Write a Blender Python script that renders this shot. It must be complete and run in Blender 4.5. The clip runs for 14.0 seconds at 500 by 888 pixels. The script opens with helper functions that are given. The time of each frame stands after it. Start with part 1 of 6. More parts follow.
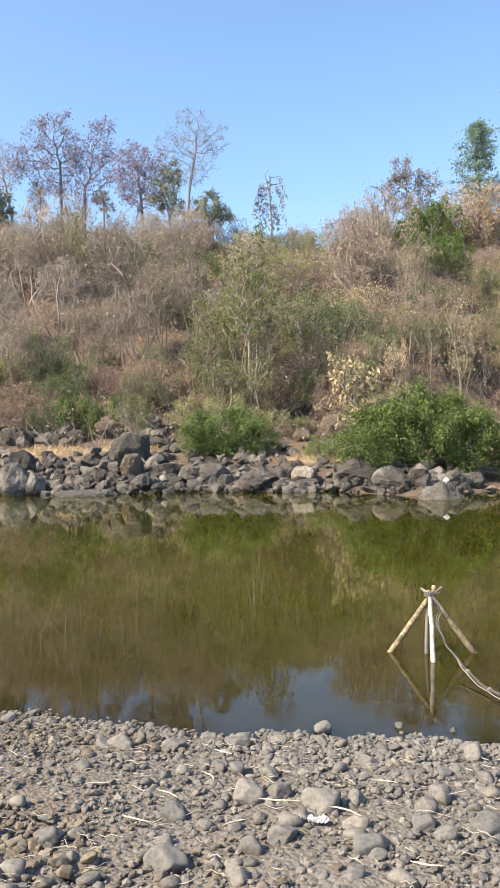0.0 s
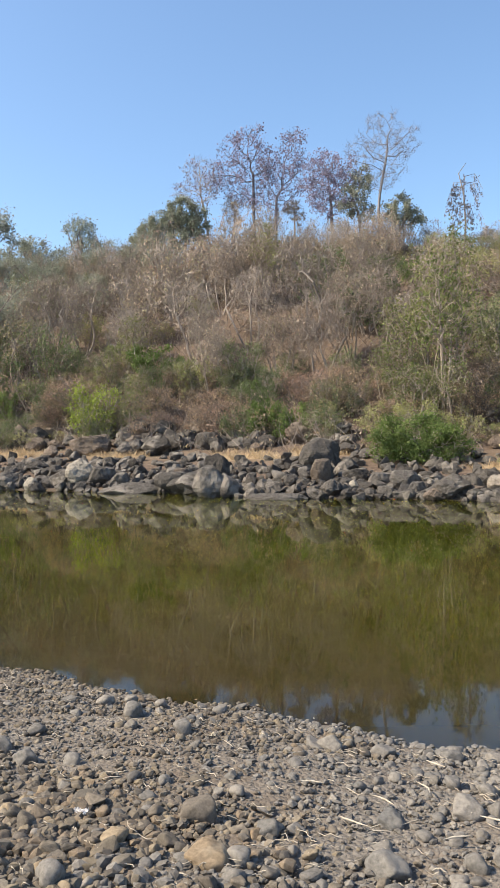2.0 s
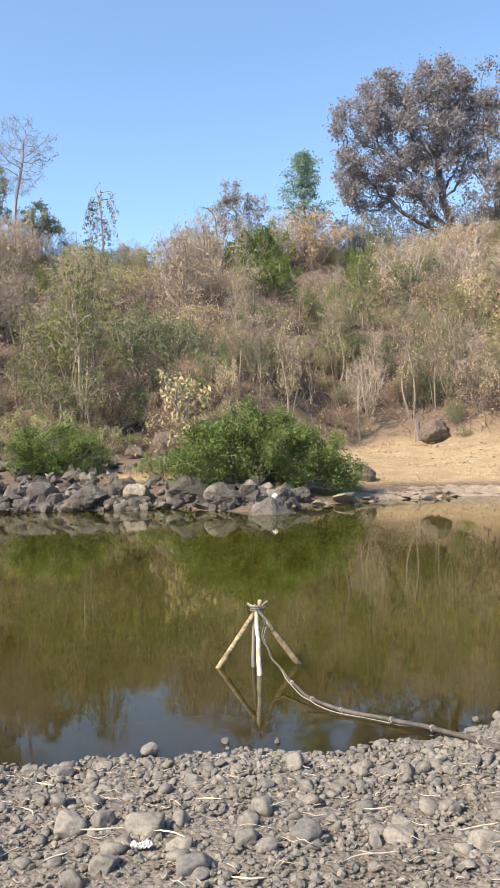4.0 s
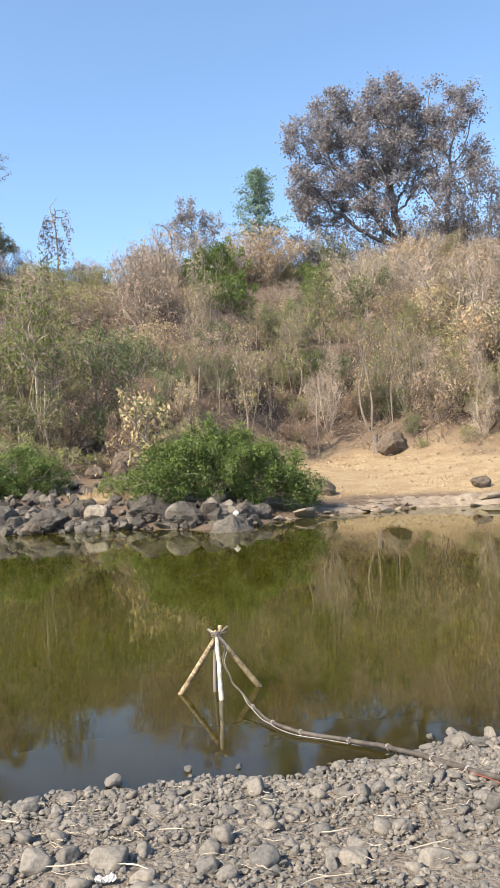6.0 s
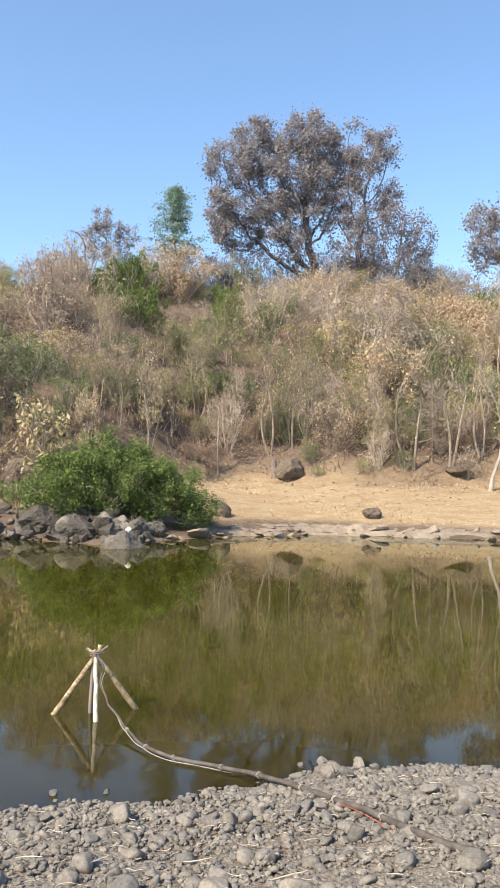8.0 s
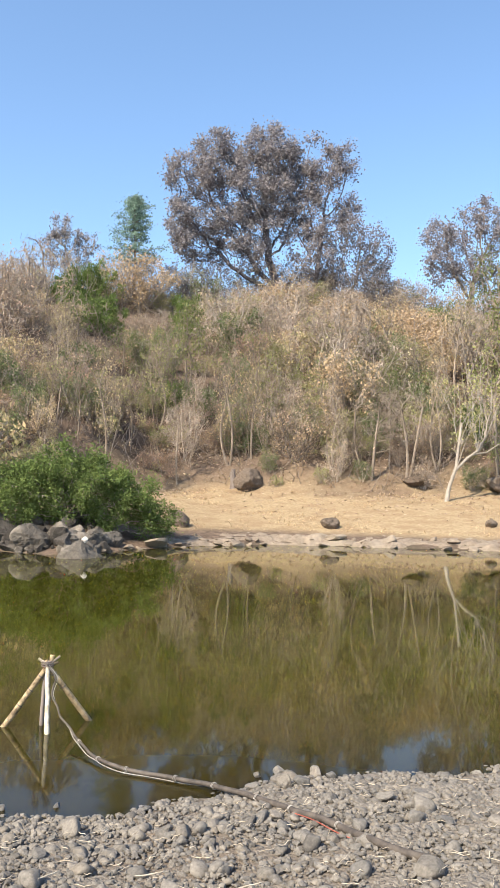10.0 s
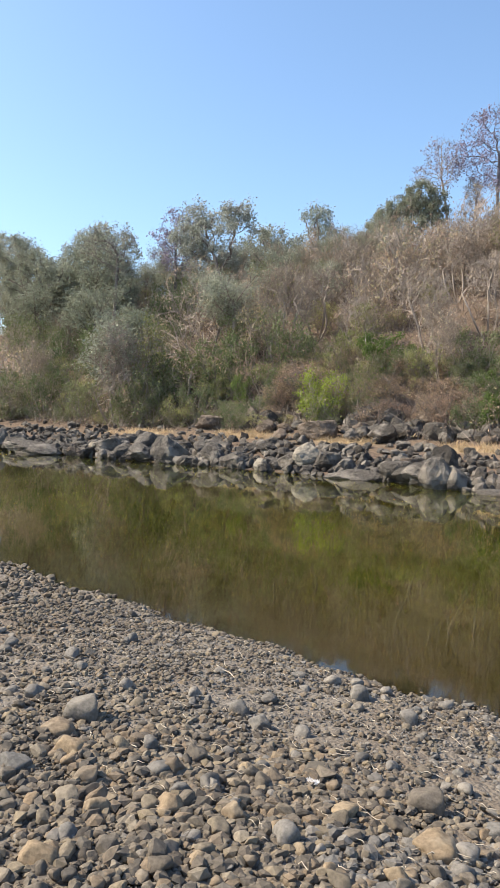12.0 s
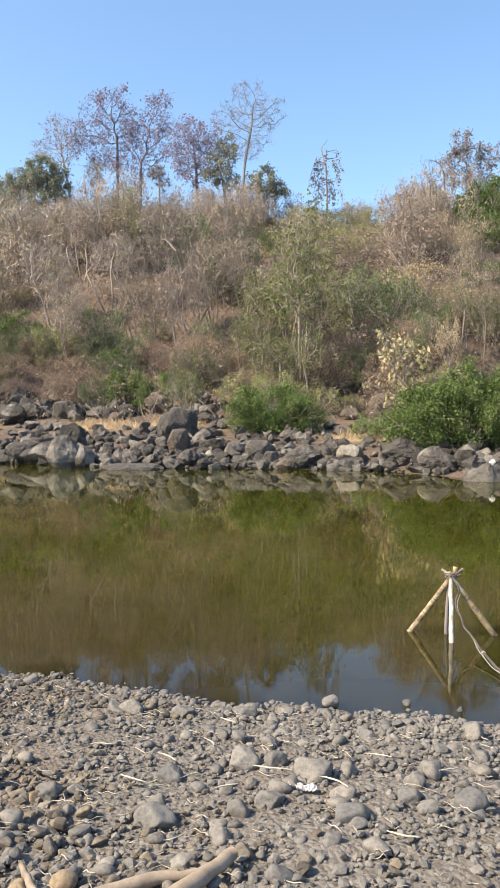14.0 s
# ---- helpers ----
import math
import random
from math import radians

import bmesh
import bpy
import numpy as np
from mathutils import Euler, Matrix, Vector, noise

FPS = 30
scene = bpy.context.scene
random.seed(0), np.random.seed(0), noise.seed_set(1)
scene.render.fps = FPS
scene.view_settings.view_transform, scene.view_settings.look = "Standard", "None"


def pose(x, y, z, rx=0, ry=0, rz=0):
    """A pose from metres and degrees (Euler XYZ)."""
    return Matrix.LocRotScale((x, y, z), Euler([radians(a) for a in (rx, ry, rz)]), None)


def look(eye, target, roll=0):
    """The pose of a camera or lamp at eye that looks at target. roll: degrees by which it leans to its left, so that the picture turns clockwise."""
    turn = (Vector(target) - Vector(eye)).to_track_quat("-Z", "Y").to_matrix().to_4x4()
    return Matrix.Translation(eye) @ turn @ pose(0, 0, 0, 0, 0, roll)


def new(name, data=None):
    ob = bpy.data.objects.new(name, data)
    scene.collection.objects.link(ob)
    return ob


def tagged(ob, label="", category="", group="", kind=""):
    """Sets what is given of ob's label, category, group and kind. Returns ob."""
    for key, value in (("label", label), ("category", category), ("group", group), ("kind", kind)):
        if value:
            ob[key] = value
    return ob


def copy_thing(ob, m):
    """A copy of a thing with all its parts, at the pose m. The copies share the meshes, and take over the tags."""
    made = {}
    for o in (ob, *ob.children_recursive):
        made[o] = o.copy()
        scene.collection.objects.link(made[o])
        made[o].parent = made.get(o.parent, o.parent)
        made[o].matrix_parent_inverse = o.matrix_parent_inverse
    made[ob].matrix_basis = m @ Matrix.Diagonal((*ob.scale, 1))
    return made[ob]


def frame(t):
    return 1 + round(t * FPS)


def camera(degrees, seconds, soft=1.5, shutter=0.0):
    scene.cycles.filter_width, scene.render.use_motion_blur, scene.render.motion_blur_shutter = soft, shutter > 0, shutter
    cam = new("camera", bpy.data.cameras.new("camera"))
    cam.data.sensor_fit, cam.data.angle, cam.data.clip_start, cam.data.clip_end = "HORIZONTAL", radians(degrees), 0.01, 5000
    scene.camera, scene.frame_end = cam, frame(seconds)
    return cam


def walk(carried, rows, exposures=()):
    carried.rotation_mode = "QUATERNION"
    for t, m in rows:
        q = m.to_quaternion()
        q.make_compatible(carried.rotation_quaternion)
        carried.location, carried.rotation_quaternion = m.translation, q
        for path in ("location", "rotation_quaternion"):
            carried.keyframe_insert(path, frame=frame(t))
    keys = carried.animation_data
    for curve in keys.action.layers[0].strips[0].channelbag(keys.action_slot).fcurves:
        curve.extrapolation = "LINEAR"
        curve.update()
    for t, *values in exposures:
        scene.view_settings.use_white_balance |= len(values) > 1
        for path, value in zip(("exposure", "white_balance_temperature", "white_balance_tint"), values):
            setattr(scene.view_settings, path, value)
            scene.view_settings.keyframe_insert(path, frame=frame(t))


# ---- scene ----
cam = camera(35.4, 14.0, soft=1.1)
PATH = [
    (0, (0.298, -0.344, 1.902), (0.144, 1.65, 1.863), -1.2),
    (0.5, (0.093, -0.408, 1.882), (-0.623, 1.46, 1.861), -1.7),
    (1, (0.085, -0.433, 1.899), (-0.739, 1.389, 1.866), -1.7),
    (1.5, (0.073, -0.449, 1.908), (-0.796, 1.352, 1.886), -0.9),
    (2, (0.141, -0.373, 1.887), (-0.473, 1.53, 1.871), -0.7),
    (2.5, (0.294, -0.335, 1.905), (0.157, 1.661, 1.883), -0.9),
    (3, (0.323, -0.327, 1.905), (0.4, 1.672, 1.891), -0.5),
    (3.5, (0.352, -0.373, 1.932), (0.544, 1.617, 1.927), -0.6),
    (4, (0.351, -0.355, 1.916), (0.62, 1.627, 1.91), -1.4),
    (4.2, (0.369, -0.369, 1.921), (0.671, 1.608, 1.914), -2.0),
    (6.3, (0.385, -0.528, 2.058), (0.764, 1.435, 2.088), -2.7),
    (6.5, (0.409, -0.523, 2.062), (0.859, 1.426, 2.098), -1.0),
    (7, (0.459, -0.483, 2.065), (1.056, 1.425, 2.108), 0.7),
    (7.5, (0.428, -0.531, 2.065), (1.016, 1.38, 2.125), 0.7),
    (8, (0.42, -0.538, 2.073), (1.032, 1.365, 2.142), 1.2),
    (8.5, (0.442, -0.528, 2.073), (1.185, 1.325, 2.192), 0.7),
    (8.7, (0.437, -0.497, 2.069), (1.204, 1.346, 2.191), 0.4),
    (10.8, (0.467, -0.475, 2.014), (0.978, 1.458, 2.068), 4.1),
    (11, (0.402, -0.468, 2.001), (0.472, 1.531, 2.029), 3.1),
    (11.5, (0.112, -0.44, 1.9), (-0.923, 1.271, 1.854), 3.0),
    (12, (0.089, -0.503, 1.911), (-1.033, 1.152, 1.854), 2.0),
    (12.5, (0.18, -0.475, 1.895), (-0.754, 1.292, 1.838), 0.6),
    (13, (0.335, -0.559, 1.94), (-0.247, 1.352, 1.857), -1.0),
    (13.5, (0.439, -0.491, 1.914), (0.105, 1.478, 1.807), -1.5),
    (14, (0.55, -0.401, 1.912), (0.26, 1.575, 1.815), -0.2),
]
walk(cam, [(t, look(eye, target, roll)) for t, eye, target, roll in PATH],
     exposures=[(0, 1.01), (0.5, 0.94), (1.5, 0.79), (2, 0.73), (2.5, 0.76), (3, 0.92), (4.2, 0.95), (6.3, 0.93), (8.7, 0.91), (10.8, 0.96), (11.5, 0.93), (12, 0.79), (12.5, 0.72), (13, 0.74), (13.5, 0.83), (14, 0.92)])
# ---- daylight: a high sun from beyond the left bank, clear sky ----
SUN_AZIMUTH, SUN_HEIGHT = -120, 44
world = bpy.data.worlds.new("clear_sky")
scene.world = world
world.use_nodes = True
sky = world.node_tree.nodes.new("ShaderNodeTexSky")
sky.sky_type, sky.sun_disc = "NISHITA", False
sky.sun_elevation, sky.sun_rotation = radians(SUN_HEIGHT), radians(SUN_AZIMUTH)
sky.air_density, sky.dust_density, sky.ozone_density = 1.0, 1.5, 2.0
haze = world.node_tree.nodes.new("ShaderNodeMix")
haze.data_type, haze.blend_type = "RGBA", "MULTIPLY"
haze.inputs[0].default_value, haze.inputs[7].default_value = 1.0, (0.965, 1.06, 1.10, 1)
world.node_tree.links.new(sky.outputs[0], haze.inputs[6])
world.node_tree.links.new(haze.outputs[2], world.node_tree.nodes["Background"].inputs[0])
world.node_tree.nodes["Background"].inputs[1].default_value = 0.14
sun = new("sun", bpy.data.lights.new("sun", "SUN"))
sun.data.energy, sun.data.angle, sun.data.color = 5.0, radians(0.53), (1.0, 0.855, 0.645)
sun_way = Vector((math.sin(radians(SUN_AZIMUTH)) * math.cos(radians(SUN_HEIGHT)), math.cos(radians(SUN_AZIMUTH)) * math.cos(radians(SUN_HEIGHT)), math.sin(radians(SUN_HEIGHT))))
sun.matrix_world = look(sun_way * 100, (0, 0, 0))


# ---- the lie of the land: water level is z = 0 ----
def lerp_table(x, table):
    return np.interp(x, [a for a, _ in table], [b for _, b in table])


def near_shore(x):
    """y of the waterline on the cobble beach."""
    return lerp_table(x, [(-60, 10.5), (-14, 6.9), (-8, 5.95), (-4, 5.15), (-1.5, 4.72), (0.4, 4.40), (1.6, 4.38), (2.5, 4.44), (3.2, 4.5), (4.3, 4.22), (8, 3.0), (40, -4)]) + 0.06 * np.sin(3.1 * x) + 0.04 * np.sin(7.3 * x + 1)


def far_shore(x):
    """y of the waterline on the wooded bank."""
    return lerp_table(x, [(-90, 30), (-40, 26.5), (-26, 25.5), (-17, 25.2), (-11, 24.6), (-7, 23.0), (-3, 23.2), (1, 22.8), (3.6, 20.2), (5.5, 22.2), (8, 23.4), (11, 23.6), (14, 22.2), (18, 20.0), (24, 18.0), (60, 10)])


def smooth(a, b, v):
    s = np.clip((v - a) / (b - a), 0, 1)
    return s * s * (3 - 2 * s)


def rumple(x, y):
    """Gentle unevenness, about one metre either way."""
    return (np.sin(0.31 * x + 1.7 * np.sin(0.13 * y)) * np.cos(0.27 * y + 0.9 * np.sin(0.21 * x + 1))
            + 0.5 * np.sin(0.83 * x + 0.6 * y + 2) * np.cos(0.71 * y - 0.5 * x))


def ridge_height(x):
    return lerp_table(x, [(-400, 7), (-100, 9.0), (-79, 11.0), (-60, 13.0), (-33, 14.9), (-19, 15.9), (-8, 15.6), (6, 15.7), (18, 15.9), (29, 16.3), (52, 16.5), (100, 14), (400, 9)])


def height(x, y):
    x, y = np.asarray(x, float), np.asarray(y, float)
    d = near_shore(x) - y
    beach = np.where(d > 0, 0.46 * (1 - np.exp(-np.clip(d, 0, 50) / 2.9)) + 0.012 * np.clip(d - 4, 0, 60), 0.26 * d)
    beach = beach + 0.018 * np.sin(2.3 * x + 1.1 * y) * np.sin(1.9 * y - 0.7 * x) * smooth(-0.3, 0.6, d)
    e = y - far_shore(x)
    right = smooth(5, 10, x)
    low = np.where(e > 0, (1 - right) * (0.16 * e + 0.25 * smooth(0.5, 4, e)) + right * (0.12 * smooth(0, 0.5, e) + 0.13 * e + 0.3 * smooth(8, 14, e)), 0.3 * e)
    toe = 8.5 * (1 - right) + 11.5 * right
    low_top = (1 - right) * (0.16 * 8.5 + 0.25) + right * (0.12 + 0.13 * 11.5 + 0.2)
    s = np.clip((e - toe) / np.maximum(62 - far_shore(x) - toe, 5), 0, None)
    hill = (ridge_height(x) - low_top) * np.where(s < 1, np.clip(s, 0, 1) ** 0.92 * (1 - 0.10 * np.clip(s, 0, 1) ** 6) / 0.9, 1 - 0.10 * np.clip(s - 1, 0, 3))
    far = np.where(e > toe, low_top + hill, low) + 0.7 * rumple(x, y) * smooth(1, 12, e - toe + 4)
    middle = 0.5 * (near_shore(x) + far_shore(x))
    z = np.where(y < middle, beach, far)
    return np.maximum(z, -1.3)


def straw_flat(x, y):
    """1 on the flats of golden dry grass behind the boulders, else 0."""
    x, e = np.asarray(x, float), np.asarray(y, float) - far_shore(x)
    near = np.zeros(np.broadcast(x, e).shape)
    for px, pe, rx, re in ((-28, 5.3, 2.4, 0.9), (-21.8, 6.2, 2.0, 0.9), (-16.2, 5.6, 1.7, 0.8), (-9.8, 5.5, 1.9, 0.9), (-6.6, 6.2, 1.4, 1.0), (0.4, 3.6, 1.2, 0.7)):
        near = np.maximum(near, 1 - smooth(0.7, 1.15, np.hypot((x - px) / rx, (e - pe) / re) + 0.12 * np.sin(3.1 * x + 2.3 * e)))
    return near




# ---- materials ----
class Nodes:
    """A material under construction."""

    def __init__(self, name):
        self.material = bpy.data.materials.new(name)
        self.material.use_nodes = True
        self.tree = self.material.node_tree
        self.bsdf = self.tree.nodes["Principled BSDF"]
        self.out = self.tree.nodes["Material Output"]

    def add(self, kind, inputs=None, operation="", blend="", attribute=""):
        node = self.tree.nodes.new(kind)
        if operation:
            node.operation = operation
        if blend:
            node.data_type, node.blend_type = "RGBA", blend
        if attribute:
            node.attribute_name = attribute
        for key, value in (inputs or {}).items():
            self.set(node.inputs[key], value)
        return node

    def set(self, socket, value):
        if hasattr(value, "is_output"):
            self.tree.links.new(value, socket)
        elif hasattr(value, "outputs"):
            self.tree.links.new(value.outputs[0], socket)
        else:
            socket.default_value = value

    def place(self, scale=1.0, squash=(1, 1, 1)):
        geo = self.add("ShaderNodeNewGeometry")
        return self.add("ShaderNodeMapping", {"Vector": geo.outputs["Position"], "Scale": tuple(scale * s for s in squash)})

    def local(self, scale=1.0):
        return self.add("ShaderNodeMapping", {"Vector": self.add("ShaderNodeTexCoord").outputs["Object"], "Scale": (scale,) * 3})

    def noise(self, vector, scale, detail=5.0, rough=0.6):
        return self.add("ShaderNodeTexNoise", {"Vector": vector, "Scale": scale, "Detail": detail, "Roughness": rough}).outputs["Fac"]

    def ramp(self, fac, *stops):
        node = self.add("ShaderNodeValToRGB", {"Fac": fac})
        while len(node.color_ramp.elements) < len(stops):
            node.color_ramp.elements.new(0.5)
        for element, (at, colour) in zip(node.color_ramp.elements, stops):
            element.position, element.color = at, (*colour, 1)
        return node.outputs["Color"]

    def mix(self, fac, a, b, blend="MIX"):
        node = self.add("ShaderNodeMix", blend=blend)
        for socket, value in ((node.inputs[0], fac), (node.inputs[6], a), (node.inputs[7], b)):
            self.set(socket, (*value, 1) if isinstance(value, tuple) and len(value) == 3 else value)
        return node.outputs[2]

    def bump(self, fac, strength, distance):
        return self.add("ShaderNodeBump", {"Height": fac, "Strength": strength, "Distance": distance}).outputs["Normal"]

    def finish(self, colour, roughness=0.9, normal=None, specular=0.3):
        self.set(self.bsdf.inputs["Base Color"], (*colour, 1) if isinstance(colour, tuple) else colour)
        self.set(self.bsdf.inputs["Roughness"], roughness)
        self.set(self.bsdf.inputs["Specular IOR Level"], specular)
        if normal is not None:
            self.set(self.bsdf.inputs["Normal"], normal)
        return self.material


def leaf_material(name, *colours, through_light=0.3):
    """Leaves: each plant takes its own hue along the colours, each leaf its own shade."""
    n = Nodes(name)
    plant = n.add("ShaderNodeObjectInfo").outputs["Random"]
    island = n.add("ShaderNodeNewGeometry").outputs["Random Per Island"]
    fac = n.add("ShaderNodeMath", {0: plant, 1: 0.6}, operation="MULTIPLY")
    fac = n.add("ShaderNodeMath", {0: island, 1: 0.4, 2: fac}, operation="MULTIPLY_ADD")
    colour = n.ramp(fac, *[(i / max(1, len(colours) - 1), c) for i, c in enumerate(colours)])
    shade = n.ramp(n.noise(n.place(), 2.4, 4, 0.65), (0.3, (0.55, 0.55, 0.55)), (0.5, (0.98, 0.97, 0.96)), (0.72, (1.5, 1.45, 1.38)))
    colour = n.mix(1.0, colour, shade, "MULTIPLY")
    flat = n.add("ShaderNodeBsdfDiffuse", {"Color": colour})
    glow = n.add("ShaderNodeBsdfTranslucent", {"Color": colour})
    both = n.add("ShaderNodeMixShader", {0: through_light, 1: flat, 2: glow})
    n.set(n.out.inputs["Surface"], both)
    return n.material


def bark_material(name, dark, pale, scale=14):
    n = Nodes(name)
    grain = n.noise(n.place(scale, (1, 1, 0.25)), 1.0, 6, 0.7)
    plant = n.add("ShaderNodeObjectInfo").outputs["Random"]
    colour = n.ramp(grain, (0.3, dark), (0.7, pale))
    colour = n.mix(1.0, colour, n.ramp(plant, (0, (0.75, 0.74, 0.73)), (1, (1.2, 1.2, 1.2))), "MULTIPLY")
    return n.finish(colour, 0.9, n.bump(grain, 0.4, 0.01))


def stone_material(name, *colours, pale=(0.42, 0.40, 0.36), grain_scale=40.0, crust=0.62, relief=0.25):
    n = Nodes(name)
    each = n.add("ShaderNodeObjectInfo").outputs["Random"]
    island = n.add("ShaderNodeNewGeometry").outputs["Random Per Island"]
    fac = n.add("ShaderNodeMath", {0: n.add("ShaderNodeMath", {0: each, 1: island}, operation="ADD"), 1: 1.0}, operation="FRACT")
    colour = n.ramp(fac, *[(i / max(1, len(colours) - 1), c) for i, c in enumerate(colours)])
    where = n.place()
    grain = n.noise(where, grain_scale, 6, 0.7)
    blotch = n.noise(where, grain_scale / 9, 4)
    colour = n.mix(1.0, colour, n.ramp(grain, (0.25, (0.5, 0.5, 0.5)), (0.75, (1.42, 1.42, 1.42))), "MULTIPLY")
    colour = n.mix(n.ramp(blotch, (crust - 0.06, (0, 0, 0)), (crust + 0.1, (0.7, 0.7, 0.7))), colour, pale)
    return n.finish(colour, 0.85, n.bump(grain, 0.7, relief / grain_scale))


def ground_material():
    n = Nodes("river_valley_soil")
    where = n.place()
    mask = n.add("ShaderNodeAttribute", attribute="cover")
    split = n.add("ShaderNodeSeparateColor", {0: mask.outputs["Color"]})
    fine, wide = n.noise(where, 30, 8, 0.7), n.noise(where, 1.3, 5)
    cells = n.add("ShaderNodeTexVoronoi", {"Vector": where, "Scale": 36.0})
    litter = n.ramp(n.noise(where, 5, 8, 0.75), (0.28, (0.05, 0.038, 0.030)), (0.5, (0.12, 0.088, 0.067)), (0.72, (0.235, 0.178, 0.136)))
    litter = n.mix(n.ramp(n.noise(where, 0.35, 3), (0.4, (0, 0, 0)), (0.65, (0.6, 0.6, 0.6))), litter, (0.11, 0.08, 0.062))
    straw = n.ramp(n.noise(n.place(9, (1, 1, 1)), 1.0, 8, 0.75), (0.25, (0.17, 0.118, 0.068)), (0.5, (0.315, 0.242, 0.15)), (0.75, (0.46, 0.37, 0.245)))
    straw = n.mix(n.ramp(wide, (0.42, (0, 0, 0)), (0.62, (0.7, 0.7, 0.7))), straw, (0.24, 0.165, 0.10))
    gravel = n.ramp(fine, (0.28, (0.09, 0.08, 0.069)), (0.5, (0.19, 0.168, 0.144)), (0.72, (0.31, 0.278, 0.24)))
    gravel = n.mix(n.ramp(n.add("ShaderNodeSeparateColor", {0: cells.outputs["Color"]}).outputs[0], (0.2, (0, 0, 0)), (0.9, (0.85, 0.85, 0.85))), gravel, (0.18, 0.16, 0.138))
    gravel = n.mix(n.ramp(n.noise(where, 0.9, 4), (0.46, (0, 0, 0)), (0.64, (0.75, 0.75, 0.75))), gravel, (0.15, 0.118, 0.09))
    colour = n.mix(split.outputs[0], litter, straw)
    colour = n.mix(split.outputs[1], colour, gravel)
    colour = n.mix(split.outputs[2], colour, n.mix(fine, (0.045, 0.04, 0.028), (0.10, 0.09, 0.06)))
    relief = n.add("ShaderNodeMath", {0: fine, 1: cells.outputs["Distance"]}, operation="SUBTRACT")
    return n.finish(colour, 0.95, n.bump(relief, 1.0, 0.014), 0.15)


def water_material():
    n = Nodes("murky_river_water")
    silt = n.noise(n.place(), 0.16, 4)
    colour = n.ramp(silt, (0.3, (0.031, 0.0295, 0.003)), (0.7, (0.043, 0.039, 0.004)))
    across = n.add("ShaderNodeSeparateXYZ", {0: n.add("ShaderNodeNewGeometry").outputs["Position"]}).outputs["Y"]
    slant = n.add("ShaderNodeSeparateXYZ", {0: n.add("ShaderNodeNewGeometry").outputs["Position"]}).outputs["X"]
    off = n.add("ShaderNodeMath", {0: slant, 1: 0.21, 2: across}, operation="MULTIPLY_ADD")
    shallow = n.add("ShaderNodeMapRange", {"Value": off, 1: 4.2, 2: 8.5, 3: 1.0, 4: 0.0}).outputs[0]
    colour = n.mix(shallow, colour, (0.025, 0.018, 0.0055))
    ripple = n.noise(n.place(1.0, (0.5, 1.5, 1)), 2.6, 3, 0.5)
    n.finish(colour, 0.03, n.bump(ripple, 0.0045, 0.05), 0.5)
    n.bsdf.subsurface_method = "BURLEY"
    n.bsdf.inputs["Subsurface Weight"].default_value = 1.0
    n.bsdf.inputs["Subsurface Radius"].default_value = (1.0, 0.8, 0.4)
    n.bsdf.inputs["Subsurface Scale"].default_value = 0.35
    n.bsdf.inputs["IOR"].default_value = 1.333
    return n.material


def plain_material(name, a, b, scale, roughness=0.6, depth=0.002, specular=0.4, low=0.3, high=0.7):
    n = Nodes(name)
    grain = n.noise(n.local(), scale, 6, 0.65)
    return n.finish(n.ramp(grain, (low, a), (high, b)), roughness, n.bump(grain, 0.4, depth), specular)


GROUND, WATER = ground_material(), water_material()
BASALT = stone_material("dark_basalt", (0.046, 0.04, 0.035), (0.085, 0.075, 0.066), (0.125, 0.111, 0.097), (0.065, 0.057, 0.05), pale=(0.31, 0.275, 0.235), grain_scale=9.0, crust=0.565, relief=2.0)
BROWN_ROCK = stone_material("brown_rock", (0.125, 0.096, 0.075), (0.19, 0.15, 0.118), pale=(0.29, 0.24, 0.19), grain_scale=9.0, relief=2.2)
PALE_ROCK = stone_material("pale_weathered_rock", (0.21, 0.18, 0.145), (0.27, 0.24, 0.195), pale=(0.36, 0.33, 0.28), grain_scale=9.0, relief=0.9)
GREY_ROCK = stone_material("grey_weathered_rock", (0.13, 0.115, 0.098), (0.17, 0.15, 0.128), pale=(0.30, 0.27, 0.235), grain_scale=9.0, relief=1.4)
SHELF_ROCK = stone_material("shelf_rock", (0.19, 0.15, 0.115), (0.245, 0.20, 0.155), pale=(0.31, 0.265, 0.21), grain_scale=5.0, crust=0.6, relief=0.6)
COBBLE = stone_material("river_cobble", (0.095, 0.087, 0.079), (0.178, 0.163, 0.145), (0.134, 0.125, 0.115), (0.215, 0.193, 0.166), (0.112, 0.108, 0.103), (0.168, 0.148, 0.124), pale=(0.26, 0.236, 0.204), grain_scale=55.0)
HEAP_STONE = stone_material("heap_cobble", (0.055, 0.047, 0.04), (0.15, 0.125, 0.097), (0.08, 0.07, 0.06), (0.205, 0.165, 0.112), (0.105, 0.094, 0.082), (0.175, 0.132, 0.09), (0.066, 0.059, 0.052), (0.21, 0.178, 0.135), pale=(0.25, 0.21, 0.16), grain_scale=55.0)
OCHRE = stone_material("ochre_cobble", (0.20, 0.145, 0.092), (0.25, 0.195, 0.13), (0.175, 0.135, 0.095), pale=(0.31, 0.26, 0.19), grain_scale=55.0)
SLIM_BARK = bark_material("slim_bark", (0.123, 0.0997, 0.0808), (0.351, 0.294, 0.242))
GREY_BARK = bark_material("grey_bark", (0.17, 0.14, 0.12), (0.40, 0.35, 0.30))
PALE_BARK = bark_material("pale_bark", (0.234, 0.207, 0.176), (0.452, 0.41, 0.355))
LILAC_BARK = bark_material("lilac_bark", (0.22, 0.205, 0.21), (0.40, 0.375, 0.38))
# Dark ridge bark with the violet-grey of distance haze mixed into its colour.
HAZY_BARK = bark_material("hazed_dark_bark", (0.115, 0.103, 0.115), (0.22, 0.20, 0.22))
